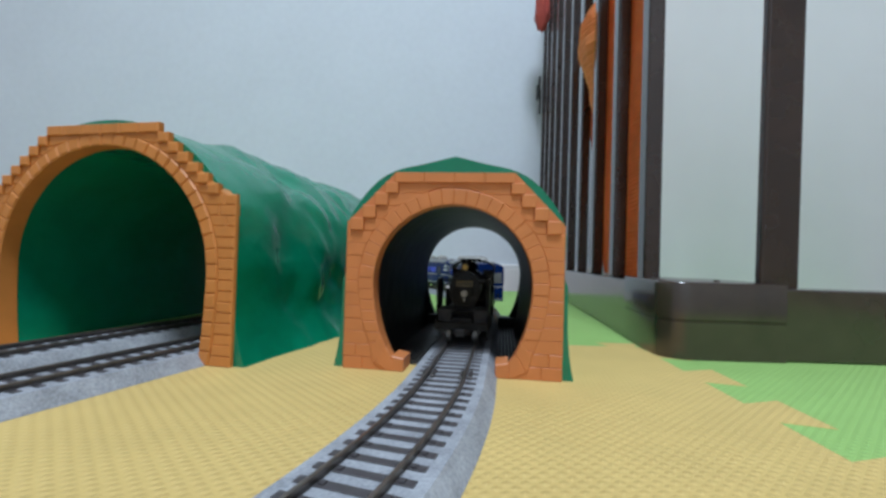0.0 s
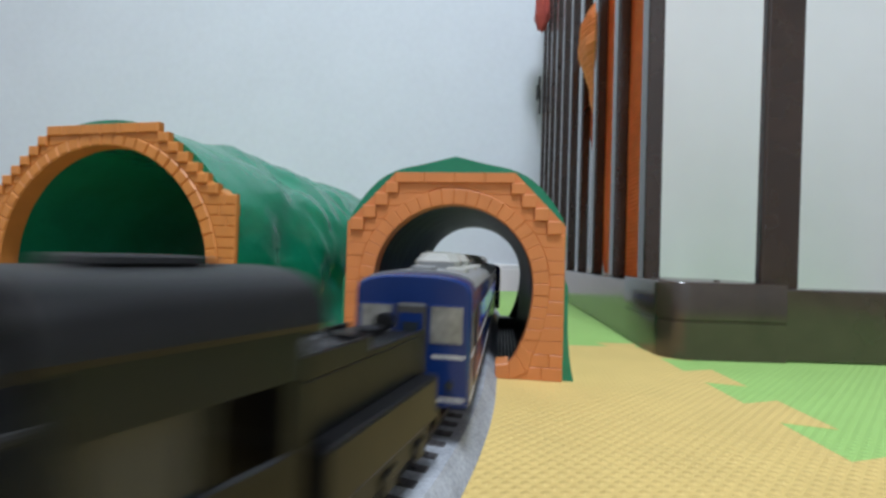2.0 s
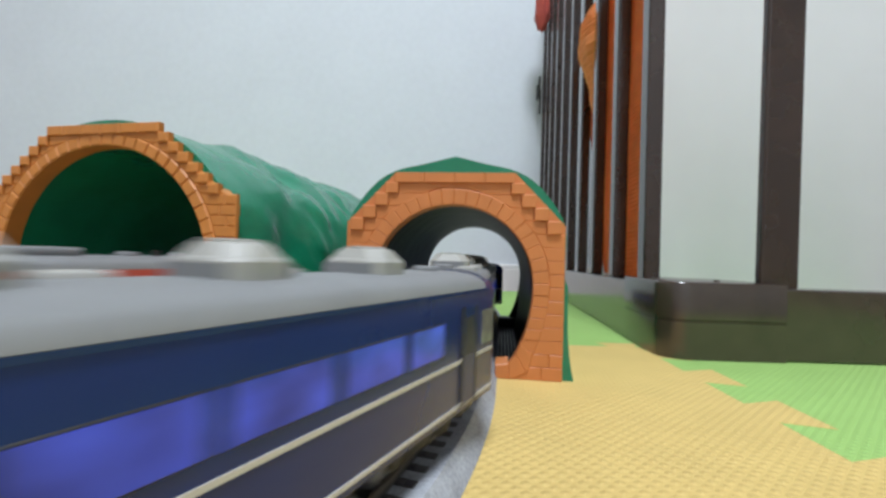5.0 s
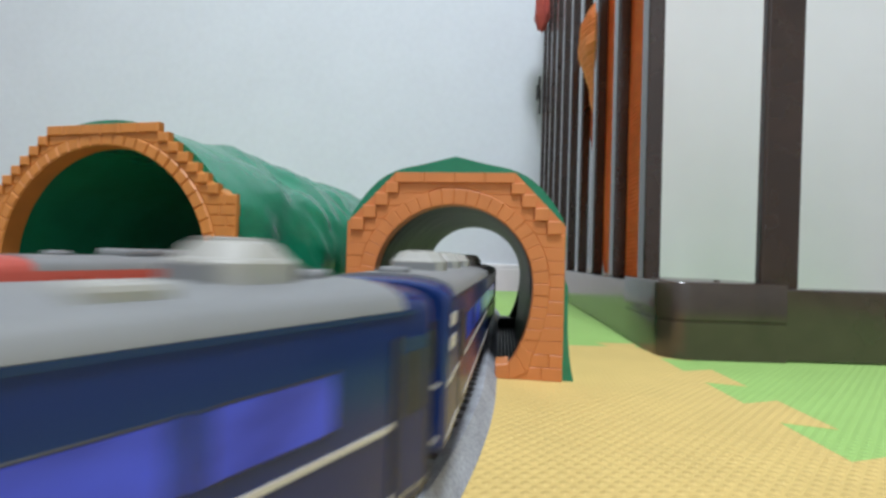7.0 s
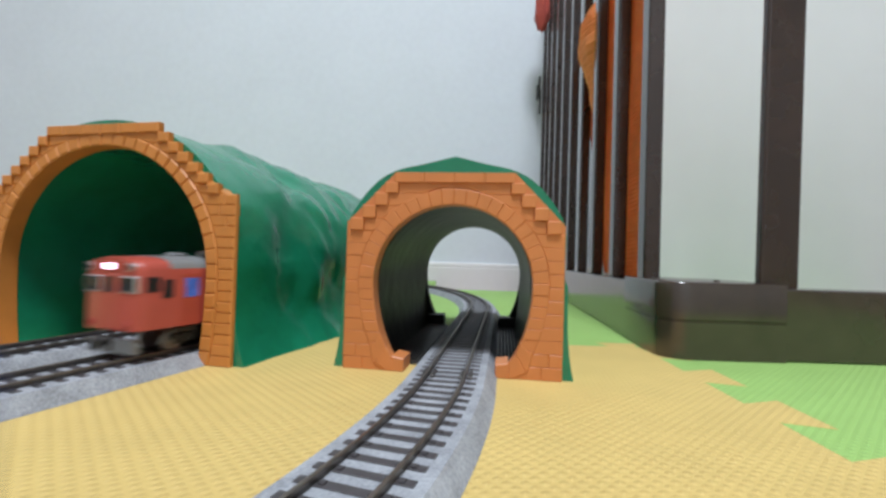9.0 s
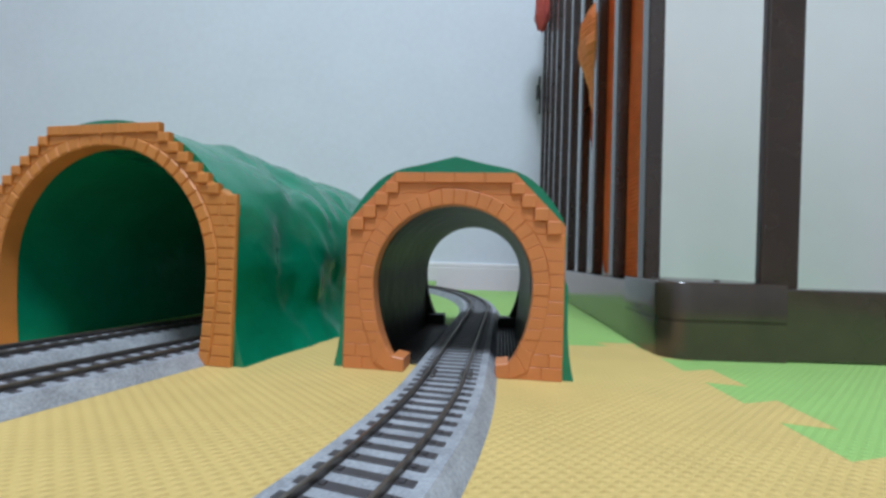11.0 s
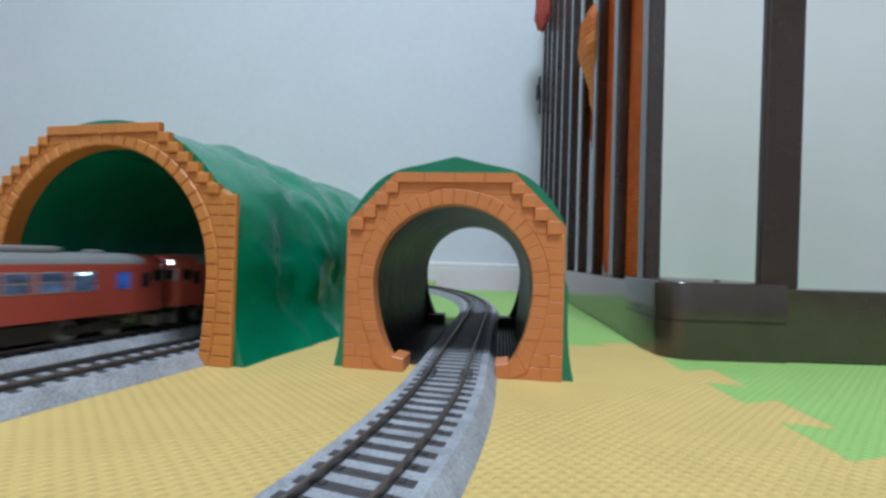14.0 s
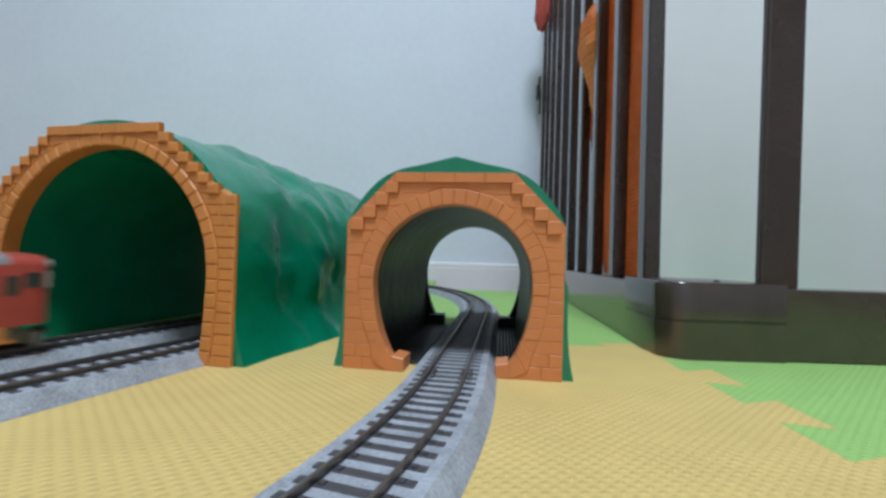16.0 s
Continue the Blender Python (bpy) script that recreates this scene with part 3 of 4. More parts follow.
def body_hull(half, z0, eave, top, length, round_end=1.6, tip=0.93):
    """The cross outline carried along y, drawn in a little at both ends."""
    bm = B()
    pts = shell(half, z0, eave, top)
    rings = []
    L = length / 2
    mid = 1 - (1 - tip) * 0.42
    for y, s in ((-L, tip), (-L + round_end * 0.3, mid), (-L + round_end, 1.0), (L - round_end, 1.0), (L - round_end * 0.3, mid), (L, tip)):
        rings.append([bm.verts.new(Vector((x * s, y, z0 + (z - z0) * (1 - min(0.07, 1 - s) * 0.35))) * K) for x, z in pts])
    m = len(pts)
    for a, b in zip(rings, rings[1:]):
        for i in range(m):
            bm.faces.new((a[i], a[(i + 1) % m], b[(i + 1) % m], b[i]))
    bm.faces.new(rings[0])
    bm.faces.new(rings[-1][::-1])
    return bm


def roof_skin(half, eave, top, y0, y1, lift=0.25):
    """The arched roof as a skin of its own, slightly proud of the hull."""
    pts = shell(half + lift * 0.5, eave - 0.1, eave, top + lift)[1:-1]
    low = [(x * 0.96, z - 0.5) for x, z in pts]
    return band(B(), low, pts, y0, y1)


def wheel(bm, x, y, r, width=1.4, seg=24):
    s = 1 if x > 0 else -1
    cyl(bm, (x, y, r), "x", r, width, seg, bevel=0.15)
    cyl(bm, (x - s * 0.75, y, r), "x", r + 0.55, 0.4, seg)
    cyl(bm, (x + s * 0.75, y, r), "x", r * 0.35, 0.6, 12)


def bogie(parent, y, r=2.9, base=7.0):
    bm = B()
    for s in (-1, 1):
        box(bm, s * 6.6 - 0.5, s * 6.6 + 0.5, y - base - 2.2, y + base + 2.2, 3.0, 4.6, 0.3)
        for o in (-base, base):
            box(bm, s * 7.0 - 0.6, s * 7.0 + 0.6, y + o - 1.5, y + o + 1.5, 1.7, 4.2, 0.3)
        box(bm, s * 7.1 - 0.5, s * 7.1 + 0.5, y - 2.6, y + 2.6, 2.0, 5.4, 0.4)
        for o in (-4, 4):
            cyl(bm, (s * 7.0, y + o, 3.4), "z", 0.8, 2.4, 10)
    box(bm, -6.6, 6.6, y - 2, y + 2, 3.2, 5.6)
    b = part("bogie", bm, UNDER, parent)
    for o in (-base, base):
        for s in (-1, 1):
            bm = B()
            wheel(bm, s * 4.75, y + o, r)
            part("wheel", bm, STEEL, b)
    return b


def coupler(parent, y, s):
    bm = box(B(), -0.9, 0.9, min(y, y + s * 3.2), max(y, y + s * 3.2), 3.4, 5.0, 0.3)
    box(bm, -1.6, 1.6, min(y + s * 2.2, y + s * 3.6), max(y + s * 2.2, y + s * 3.6), 2.9, 5.4, 0.3)
    part("coupler", bm, UNDER, parent)


def side_box(parent, name, side, y0, y1, z0, z1, mat, half=9.7, out=0.12, inn=0.5, bevel=0.0, label=""):
    """A panel let into or laid on the side of a body."""
    a, b = side * (half - inn), side * (half + out)
    return part(name, box(B(), min(a, b), max(a, b), y0, y1, z0, z1, bevel), mat, parent, label)


# ---- blue coach ----
def unit_hull(y):
    """A roof unit: cut corners, a broad lower tier and a narrower sloping cap."""
    bm = B()
    rings = []
    for z, g, cut in ((25.2, 0.1, 1.7), (27.9, 0.05, 1.7), (28.2, -0.15, 1.7), (28.3, -0.35, 1.7), (29.5, -1.1, 1.9), (29.7, -1.5, 2.0)):
        a, b = 4.8 + g, 3.9 + g
        ring = [(-a + cut, -b), (a - cut, -b), (a, -b + cut), (a, b - cut), (a - cut, b), (-a + cut, b), (-a, b - cut), (-a, -b + cut)]
        rings.append([bm.verts.new(Vector((p, y + q, z)) * K) for p, q in ring])
    for lo, hi in zip(rings, rings[1:]):
        for i in range(8):
            bm.faces.new((lo[i], lo[(i + 1) % 8], hi[(i + 1) % 8], hi[i]))
    bm.faces.new(rings[0])
    bm.faces.new(rings[-1][::-1])
    return bm


def make_coach(leading):
    c = empty("coach")
    L = 139.0
    part("body", body_hull(9.7, 5.2, 23.3, 26.0, L), BLUE, c, smooth=True)
    part("roof", roof_skin(9.7, 23.7, 26.2, -L / 2 + 5.5, L / 2 - 5.5), ROOF_GREY, c, "plain grey roof", smooth=True)
    for s in (-1, 1):
        # end doors
        for e in (-1, 1):
            y = (57.2 if e > 0 else -54.2) if leading else e * 65.6
            side_box(c, "door", s, y - 2.4, y + 2.4, 6.2, 21.0, BLUE, out=0.15, inn=0.9)
            side_box(c, "door_window", s, y - 1.7, y + 1.7, 13.6, 19.6, DOOR_PANE, out=0.2, inn=0.8)
            # Black strips laid on the side put the door recess's shade into colour.
            for o in (-2.75, 2.75):
                side_box(c, "door_edge", s, y + o - 0.4, y + o + 0.4, 5.8, 21.2, BLACK_MATT, out=0.17, inn=0.4)
            side_box(c, "step", s, y - 2.6, y + 2.6, 4.4, 5.2, UNDER, out=-0.3, inn=1.6)
        cuts = [-48.7, -38.1, -25.4, -12.7, 0, 12.7, 25.4, 38.1, 48.7] if leading else [-56 + 11.9 * k for k in range(10)]
        for a, b in zip(cuts, cuts[1:]):
            f = side_box(c, "window", s, a + 0.5, b - 0.5, 14.6, 19.7, BLACK_MATT, out=0.10, bevel=0.25)
            side_box(f, "pane", s, a + 0.9, b - 0.9, 14.95, 19.35, PANE_VIOLET_GLOW, out=0.16)
        if leading:
            for z in (16.9, 19.9):
                side_box(c, "destination_plate", s, -66.8, -62.4, z, z + 1.6, PALE, out=0.12)
            side_box(c, "crew_window", s, 62.6, 68.0, 14.2, 20.0, DULL_PANE, out=0.12)
        side_box(c, "upper_stripe", s, -L / 2 + 1.5, L / 2 - 1.5, 12.7, 13.25, STRIPE, out=0.12, label="thin cream stripe")
        side_box(c, "lower_stripe", s, -L / 2 + 1.5, L / 2 - 1.5, 6.0, 6.5, STRIPE, out=0.12, label="thin cream stripe")
        side_box(c, "gutter", s, -L / 2 + 4, L / 2 - 4, 23.2, 23.65, BLUE, out=0.14)
        # boxes under the floor
        for y0, y1, zz in ((-30, -14, 1.6), (-11, -3, 2.2), (0, 17, 1.4), (20, 30, 2.0)):
            side_box(c, "underfloor_box", s, y0, y1, zz, 5.2, UNDER, out=-1.4, inn=5, bevel=0.3)
    # roof units
    for k in range(5):
        y = (-42.5 + 21.2 * k) if leading else (-52.5 + 24.75 * k)
        u = part("air_conditioner", unit_hull(y), AC_GREY, c, "pale grey roof air conditioner")
        part("grille", cyl(B(), (0, y, 29.75), "z", 2.7, 0.4, 24, bevel=0.15), AC_GREY, u)
        for e in (-1, 1):
            part("end_louvre", box(B(), -3.8, 3.8, y + e * 4.0 - 0.15, y + e * 4.0 + 0.15, 26.2, 27.7), ROOF_GREY, u)
        part("roof_vent", box(B(), -7.4, -3.2, y + 8.4, y + 13.0, 24.6, 26.9, 0.5, 2), AC_GREY, c)
    for e in (-1, 1):
        part("hatch", cyl(B(), (0, e * 60, 26.4), "z", 2.4, 1.6, 20, bevel=0.4), ROOF_GREY, c)
        y = e * (L / 2)
        # end: gangway hood, windows, stripe, lamps
        part("gangway", box(B(), -2.6, 2.6, min(y - e * 1, y + e * 0.7), max(y - e * 1, y + e * 0.7), 6.5, 21.4, 0.8, 4), UNDER, c, "dark gangway frame", smooth=True)
        part("gangway_door", box(B(), -2.0, 2.0, min(y + e * 0.6, y + e * 0.78), max(y + e * 0.6, y + e * 0.78), 7, 19.8), BLUE, c)
        part("door_pane", box(B(), -1.3, 1.3, min(y + e * 0.7, y + e * 0.86), max(y + e * 0.7, y + e * 0.86), 13.6, 18.4), GLASS_DARK, c)
        for s in (-1, 1):
            f = part("end_window", box(B(), s * 5.75 - 2.9, s * 5.75 + 2.9, min(y - e * 0.3, y + e * 0.07), max(y - e * 0.3, y + e * 0.07), 14.8, 21.2, 0.15, 2), BLUE, c)
            part("pane", box(B(), s * 5.75 - 2.6, s * 5.75 + 2.6, min(y, y + e * 0.12), max(y, y + e * 0.12), 15.1, 20.9), DULL_PANE if e > 0 and leading else GLASS_DARK, f)
            if leading:
                part("end_stripe", box(B(), min(s * 3.5, s * 8.9), max(s * 3.5, s * 8.9), min(y - e * 0.3, y + e * 0.05), max(y - e * 0.3, y + e * 0.05), 12.75, 13.2), STRIPE, c)
                part("sill_stripe", box(B(), min(s * 3.5, s * 8.9), max(s * 3.5, s * 8.9), min(y - e * 0.3, y + e * 0.05), max(y - e * 0.3, y + e * 0.05), 6.05, 6.45), STRIPE, c)
            part("tail_lamp", cyl(B(), (s * 6.4, y + e * 0.1, 8.6), "y", 0.7, 0.7, 14), GLASS_DARK, c)
            part("hose", box(B(), s * 2.4 - 0.35, s * 2.4 + 0.35, min(y - e * 0.5, y + e * 0.6), max(y - e * 0.5, y + e * 0.6), 2.2, 5.2, 0.2), SILVER, c)
        coupler(c, y, e)
        bogie(c, e * 47)
    tagged(c, "dark blue passenger coach with cream stripes and grey roof", "model coach", "blue coaches")
    return c


# ---- vermilion railcar ----
def make_railcar():
    c = empty("railcar")
    L = 138.0
    part("body", body_hull(10.1, 7.3, 22.9, 26.4, L, 3.0, 0.8), VERMILION, c, smooth=True)
    part("roof", roof_skin(9.9, 23.3, 26.4, -L / 2 + 9, L / 2 - 9), ROOF_GREY, c, "plain grey roof", smooth=True)
    part("underfloor", box(B(), -7.2, 7.2, -36, 36, 1.8, 6.7, 0.5), UNDER, c)
    for s in (-1, 1):
        for e in (-1, 1):
            y = e * 53
            side_box(c, "door", s, y - 3.6, y + 3.6, 7.2, 21.8, VERMILION, out=0.07, half=10.1, inn=0.9)
            side_box(c, "door_window", s, y - 2.2, y + 2.2, 15.2, 20.6, PANE_BLUE_GLOW, out=0.13, half=10.1, inn=0.8)
            side_box(c, "cab_window", s, e * 60.6 - 1.5, e * 60.6 + 1.5, 15.4, 20.4, GLASS_DARK, out=0.12, half=10.1)
            side_box(c, "corner_window", s, e * 65.0 - 1.9, e * 65.0 + 1.9, 17.2, 21.2, GLASS_DARK, out=0.1, half=10.1)
            side_box(c, "step", s, y - 3.4, y + 3.4, 5.4, 6.6, UNDER, out=-0.4, inn=1.6)
        for k in range(11):
            y = -41 + 8.2 * k
            f = side_box(c, "window", s, y - 3.6, y + 3.6, 15.0, 21.2, SILVER, out=0.1, half=10.1, bevel=0.2)
            side_box(f, "pane", s, y - 3.2, y + 3.2, 15.4, 17.9, PANE_LIT, out=0.16, half=10.1)
            side_box(f, "pane", s, y - 3.2, y + 3.2, 18.3, 20.8, PANE_LIT, out=0.16, half=10.1)
            # Glowing strip on every third window's face, painting in a lamp's glint.
            if k % 3 == 0:
                side_box(f, "cabin_lamp", s, y - 1.5, y + 1.3, 20.1, 20.7, LAMP_GLINT, out=0.2, half=10.1, label="white glowing strip on the glass for a cabin lamp's glint")
        for y0, y1, zz in ((-34, -20, 1.5), (-17, -4, 2.1), (0, 12, 1.7), (15, 33, 2.2)):
            side_box(c, "underfloor_box", s, y0, y1, zz, 6.6, UNDER, out=-1.6, inn=4, bevel=0.3)
    part("roof_unit", box(B(), -5.2, 5.2, -38, -16, 26.0, 28.4, 0.9, 3), ROOF_GREY, c, "long grey roof unit", smooth=True)
    for y in (-2, 14, 30, 44, -50):
        part("roof_vent", box(B(), -2.4, 2.4, y - 2, y + 2, 26.2, 27.6, 0.7, 2), ROOF_GREY, c, smooth=True)
    part("exhaust", cyl(B(), (3, 4, 27.0), "z", 0.9, 2.4, 14), UNDER, c)
    for e in (-1, 1):
        y = e * L / 2
        lo, hi = lambda a, b: min(y + e * a, y + e * b), lambda a, b: max(y + e * a, y + e * b)
        part("gangway", box(B(), -2.9, 2.9, lo(-1, 0.35), hi(-1, 0.35), 7.3, 21.9, 0.3), VERMILION, c)
        part("gangway_window", box(B(), -1.6, 1.6, lo(0, 0.45), hi(0, 0.45), 17.0, 21.2), GLASS_DARK, c)
        for s in (-1, 1):
            f = part("front_window", box(B(), s * 6.2 - 2.9, s * 6.2 + 2.9, lo(-1.6, 0.2), hi(-1.6, 0.2), 16.9, 21.4, 0.3), SILVER, c)
            part("pane", box(B(), s * 6.2 - 2.55, s * 6.2 + 2.55, lo(0, 0.3), hi(0, 0.3), 17.3, 21.0), GLASS_DARK, f)
            part("tail_lamp", cyl(B(), (s * 6.6, y + e * 0.1, 9.0), "y", 0.8, 0.8, 14), CLOTH_RED, c)
            h = part("headlamp", cyl(B(), (s * 7.2, y - e * 0.4, 23.6), "y", 1.1, 1.9, 18), SILVER, c)
            part("lens", cyl(B(), (s * 7.2, y + e * 0.6, 23.6), "y", 0.8, 0.3, 18), HEADLAMP if e > 0 else GLASS_DARK, h, "white lit headlamp" if e > 0 else "")
            part("plough", prism(B(), [(s * 1.2, 1.2), (s * 8.4, 1.2), (s * 8.0, 4.8), (s * 1.2, 4.8)], lo(-2.2, -0.6), hi(-2.2, -0.6)), SKIRT_GREY, c)
        sign = part("sign_box", box(B(), -2.9, 2.9, lo(-1.5, 0.4), hi(-1.5, 0.4), 22.4, 25.2, 0.4, 2), VERMILION, c)
        part("sign_face", box(B(), -1.6, 1.6, lo(0.3, 0.5), hi(0.3, 0.5), 23.1, 24.5), SIGN_LIT, sign, "glowing white sign")
        coupler(c, y, e)
        bogie(c, e * 47)
    tagged(c, "vermilion railcar with grey roof and lit windows", "model railcar", "vermilion railcars")
    return c


# ---- steam engine ----
def dome(bm, y, r, z0, z1):
    n = 6
    cyl(bm, (0, y, (z0 + z1 - r * 0.6) / 2), "z", r, z1 - r * 0.6 - z0, 24)
    zb = z1 - r * 0.6
    for i in range(n):
        a0, a1 = math.pi / 2 * i / n, math.pi / 2 * (i + 1) / n
        cyl(bm, (0, y, zb + r * 0.6 * (math.sin(a0) + math.sin(a1)) / 2), "z", r * math.cos(a0), r * 0.6 * (math.sin(a1) - math.sin(a0)), 24, r2=max(0.02, r * math.cos(a1)))


def make_engine():
    c = empty("steam_engine")
    part("frame", box(B(), -3.4, 3.4, -37, 28, 3.6, 8.2, 0.3), BLACK_MATT, c)
    bm = box(B(), -8.8, 8.8, -22, 23, 9.4, 10.2, 0.2)
    part("running_board", bm, BLACK, c)
    bm = cyl(B(), (0, -1.5, 16.2), "y", 5.3, 43, 40)
    boiler = part("boiler", bm, BLACK, c, "glossy black boiler", smooth=True)
    for y in (-18, -12, -6, 0, 6):
        part("boiler_band", cyl(B(), (0, y, 16.2), "y", 5.42, 0.6, 40), BLACK, boiler, smooth=True)
    bm = cyl(B(), (0, 14.6, 16.2), "y", 5.6, 12.6, 40, bevel=0.4)
    box(bm, -3.6, 3.6, 9, 20, 8.0, 12.5)
    part("smokebox", bm, BLACK, c, smooth=True)
    bm = cyl(B(), (0, 21.2, 16.2), "y", 4.6, 0.9, 36, bevel=0.3)
    cyl(bm, (0, 21.9, 16.2), "y", 2.4, 0.8, 28, r2=3.6)
    for z in (14.2, 18.2):
        box(bm, -4.8, 1.0, 21.4, 22.1, z - 0.3, z + 0.3)
    door = part("smokebox_door", bm, BLACK, c, smooth=True)
    plate = part("number_plate", box(B(), -2.9, 2.9, 22.0, 22.5, 17.9, 19.4, 0.15), BRASS, door, "dull brass number plate")
    for k in range(5):
        part("figure_bar", box(B(), -2.5 + k * 1.05, -1.75 + k * 1.05, 22.45, 22.6, 18.15, 19.15), BLACK_MATT, plate)
    part("front_disc", cyl(B(), (0, 22.5, 15.6), "y", 1.1, 0.5, 20), CREAM, door, "round cream disc")
    part("disc_tail", box(B(), -0.25, 0.25, 22.2, 22.45, 13.2, 14.3), CREAM, door)
    # headlamp
    h = part("headlamp", cyl(B(), (0, 20.0, 23.2), "y", 1.35, 2.6, 22, bevel=0.3), BLACK, c, "round black headlamp", smooth=True)
    part("lens", cyl(B(), (0, 21.4, 23.0), "y", 0.95, 0.4, 20), WARM_LAMP, h, "yellow glowing lens")
    part("lamp_bracket", box(B(), -0.8, 0.8, 19.2, 20.8, 21.2, 22.2), BLACK, c)
    bm = cyl(B(), (0, 16.8, 23.0), "z", 1.75, 4.6, 22)
    cyl(bm, (0, 16.8, 25.4), "z", 2.1, 0.7, 22)
    cyl(bm, (0, 16.8, 21.3), "z", 2.6, 0.9, 22, r2=1.8)
    part("chimney", bm, BLACK, c, smooth=True)
    bm = B()
    dome(bm, 7.6, 3.0, 19.5, 24.6)
    part("sand_dome", bm, BLACK, c, smooth=True)
    bm = B()
    dome(bm, -2.6, 3.1, 19.5, 24.9)
    part("steam_dome", bm, BLACK, c, smooth=True)
    bm = box(B(), -3.6, 3.6, -4, 9.4, 19.4, 22.0, 1.2, 3)
    part("dome_saddle", bm, BLACK, c, smooth=True)
    bm = box(B(), -2.2, 2.2, -19.5, -16.5, 20.8, 22.6, 0.4)
    for x in (-1.2, 1.2):
        cyl(bm, (x, -14.5, 22.0), "z", 0.55, 2.2, 12)
    part("turret", bm, BRASS, c)
    for s in (-1, 1):
        bm = prism(B(), [(13.4, 10.2), (27.0, 9.8), (27.0, 18.6), (25.8, 19.8), (14.6, 19.8), (13.4, 18.6)], s * 8.8 - 0.25, s * 8.8 + 0.25, "x")
        part("smoke_deflector", bm, BLACK, c)
        part("front_valance", prism(B(), [(13.0, 10.0), (26.8, 9.7), (29.8, 7.4), (29.8, 4.8), (27.0, 4.4), (20.0, 8.6)], s * 8.7 - 0.2, s * 8.7 + 0.2, "x"), BLACK, c)
        part("deflector_stay", box(B(), min(s * 4.4, s * 8.7), max(s * 4.4, s * 8.7), 20.0, 20.4, 19.2, 19.6), BLACK, c)
        bm = cyl(B(), (s * 7.2, 18.4, 6.4), "y", 2.7, 8.0, 24, bevel=0.3)
        box(bm, s * 7.2 - 2.2, s * 7.2 + 2.2, 15, 22, 7.4, 10.0, 0.3)
        cyl(bm, (s * 7.2, 22.8, 6.4), "y", 1.4, 1.2, 18)
        part("cylinder", bm, BLACK, c, smooth=True)
        # front deck plates
        bm = prism(B(), [(20.5, 10.9), (25.4, 9.9), (25.4, 10.5), (20.5, 11.5)], min(s * 3.6, s * 8.8), max(s * 3.6, s * 8.8), "x")
        part("deck_plate", bm, DECK_GREY, c, "grey front deck plate")
        bm = box(B(), min(s * 3.8, s * 8.6), max(s * 3.8, s * 8.6), 25.0, 25.8, 5.8, 10.8, 0.2)
        dp = part("apron", bm, DECK_GREY, c, "grey front apron with two dark holes")
        for x, z in ((5.2, 9.0), (7.2, 7.4)):
            part("hole", cyl(B(), (s * x, 25.8, z), "y", 0.6, 0.25, 14), BLACK_MATT, dp)
        part("marker_lamp", cyl(B(), (s * 6.0, 30.6, 4.4), "y", 0.75, 1.2, 14), BLACK_MATT, c)
        part("step", box(B(), s * 8.2 - 0.8, s * 8.2 + 0.8, 26.5, 29, 1.6, 2.1), BLACK, c)
        part("step_hanger", box(B(), s * 8.2 - 0.8, s * 8.2 - 0.5, 27.4, 28.0, 2.0, 6), BLACK, c)
        # pipes and handrail along the boiler
        bm = B()
        cyl(bm, (s * 5.4, -1, 18.6), "y", 0.28, 42, 10)
        cyl(bm, (s * 5.9, 2, 13.2), "y", 0.4, 30, 10)
        for y in (-10, 0, 10, 20):
            box(bm, s * 5.3 - 0.3, s * 5.3 + 0.3, y - 0.3, y + 0.3, 18.0, 18.8)
        part("handrail", bm, BLACK_MATT, c)
        bm = cyl(B(), (s * 6.9, -10, 12.4), "y", 1.6, 9, 20, bevel=0.3)
        part("air_tank", bm, BLACK, c, smooth=True)
        bm = box(B(), s * 7.4 - 1, s * 7.4 + 1, 6, 9, 10.2, 15.5, 0.4)
        cyl(bm, (s * 7.4, 7.5, 12), "z", 1.3, 2.2, 16)
        part("pump", bm, BLACK_MATT, c)
        # cab side with a window opening
        x0, x1 = s * 8.7, s * 9.2
        for y0, y1, z0, z1 in ((-37, -22, 7.5, 14.2), (-37, -22, 18.8, 21.4), (-37, -35.4, 14.2, 18.8), (-29.8, -28.6, 14.2, 18.8), (-23.4, -22, 14.2, 18.8)):
            part("cab_panel", box(B(), min(x0, x1), max(x0, x1), y0, y1, z0, z1), BLACK, c)
        part("cab_window", box(B(), s * 8.9 - 0.1, s * 8.9 + 0.1, -28.6, -23.4, 14.2, 18.8), GLASS_DARK, c)
        part("window_ledge", box(B(), min(s * 9.1, s * 9.6), max(s * 9.1, s * 9.6), -35.5, -23, 13.8, 14.3), BLACK, c)
        part("cab_plate", box(B(), min(s * 9.2, s * 9.35), max(s * 9.2, s * 9.35), -31.5, -26, 10.6, 12.2), BRASS, c, "dull brass plate")
        part("cab_step", box(B(), s * 8.4 - 0.8, s * 8.4 + 0.8, -36, -32, 2.0, 7.6, 0.2), BLACK_MATT, c)
        part("cab_front", box(B(), min(s * 4.5, s * 8.8), max(s * 4.5, s * 8.8), -22.6, -22, 10, 21.4), BLACK, c)
        part("front_pane", box(B(), s * 7.0 - 1.2, s * 7.0 + 1.2, -22.1, -21.85, 16.5, 20), GLASS_DARK, c)
    bm = roof_skin(9.2, 21.3, 24.6, -39, -20.6, 0.5)
    roof = part("cab_roof", bm, BLACK, c, "arched black cab roof", smooth=True)
    part("roof_vent", box(B(), -3.2, 3.2, -33.5, -25.5, 24.7, 25.7, 0.5, 2), BLACK, roof)
    part("backhead", box(B(), -7, 7, -24, -22.6, 8, 20), BLACK_MATT, c)
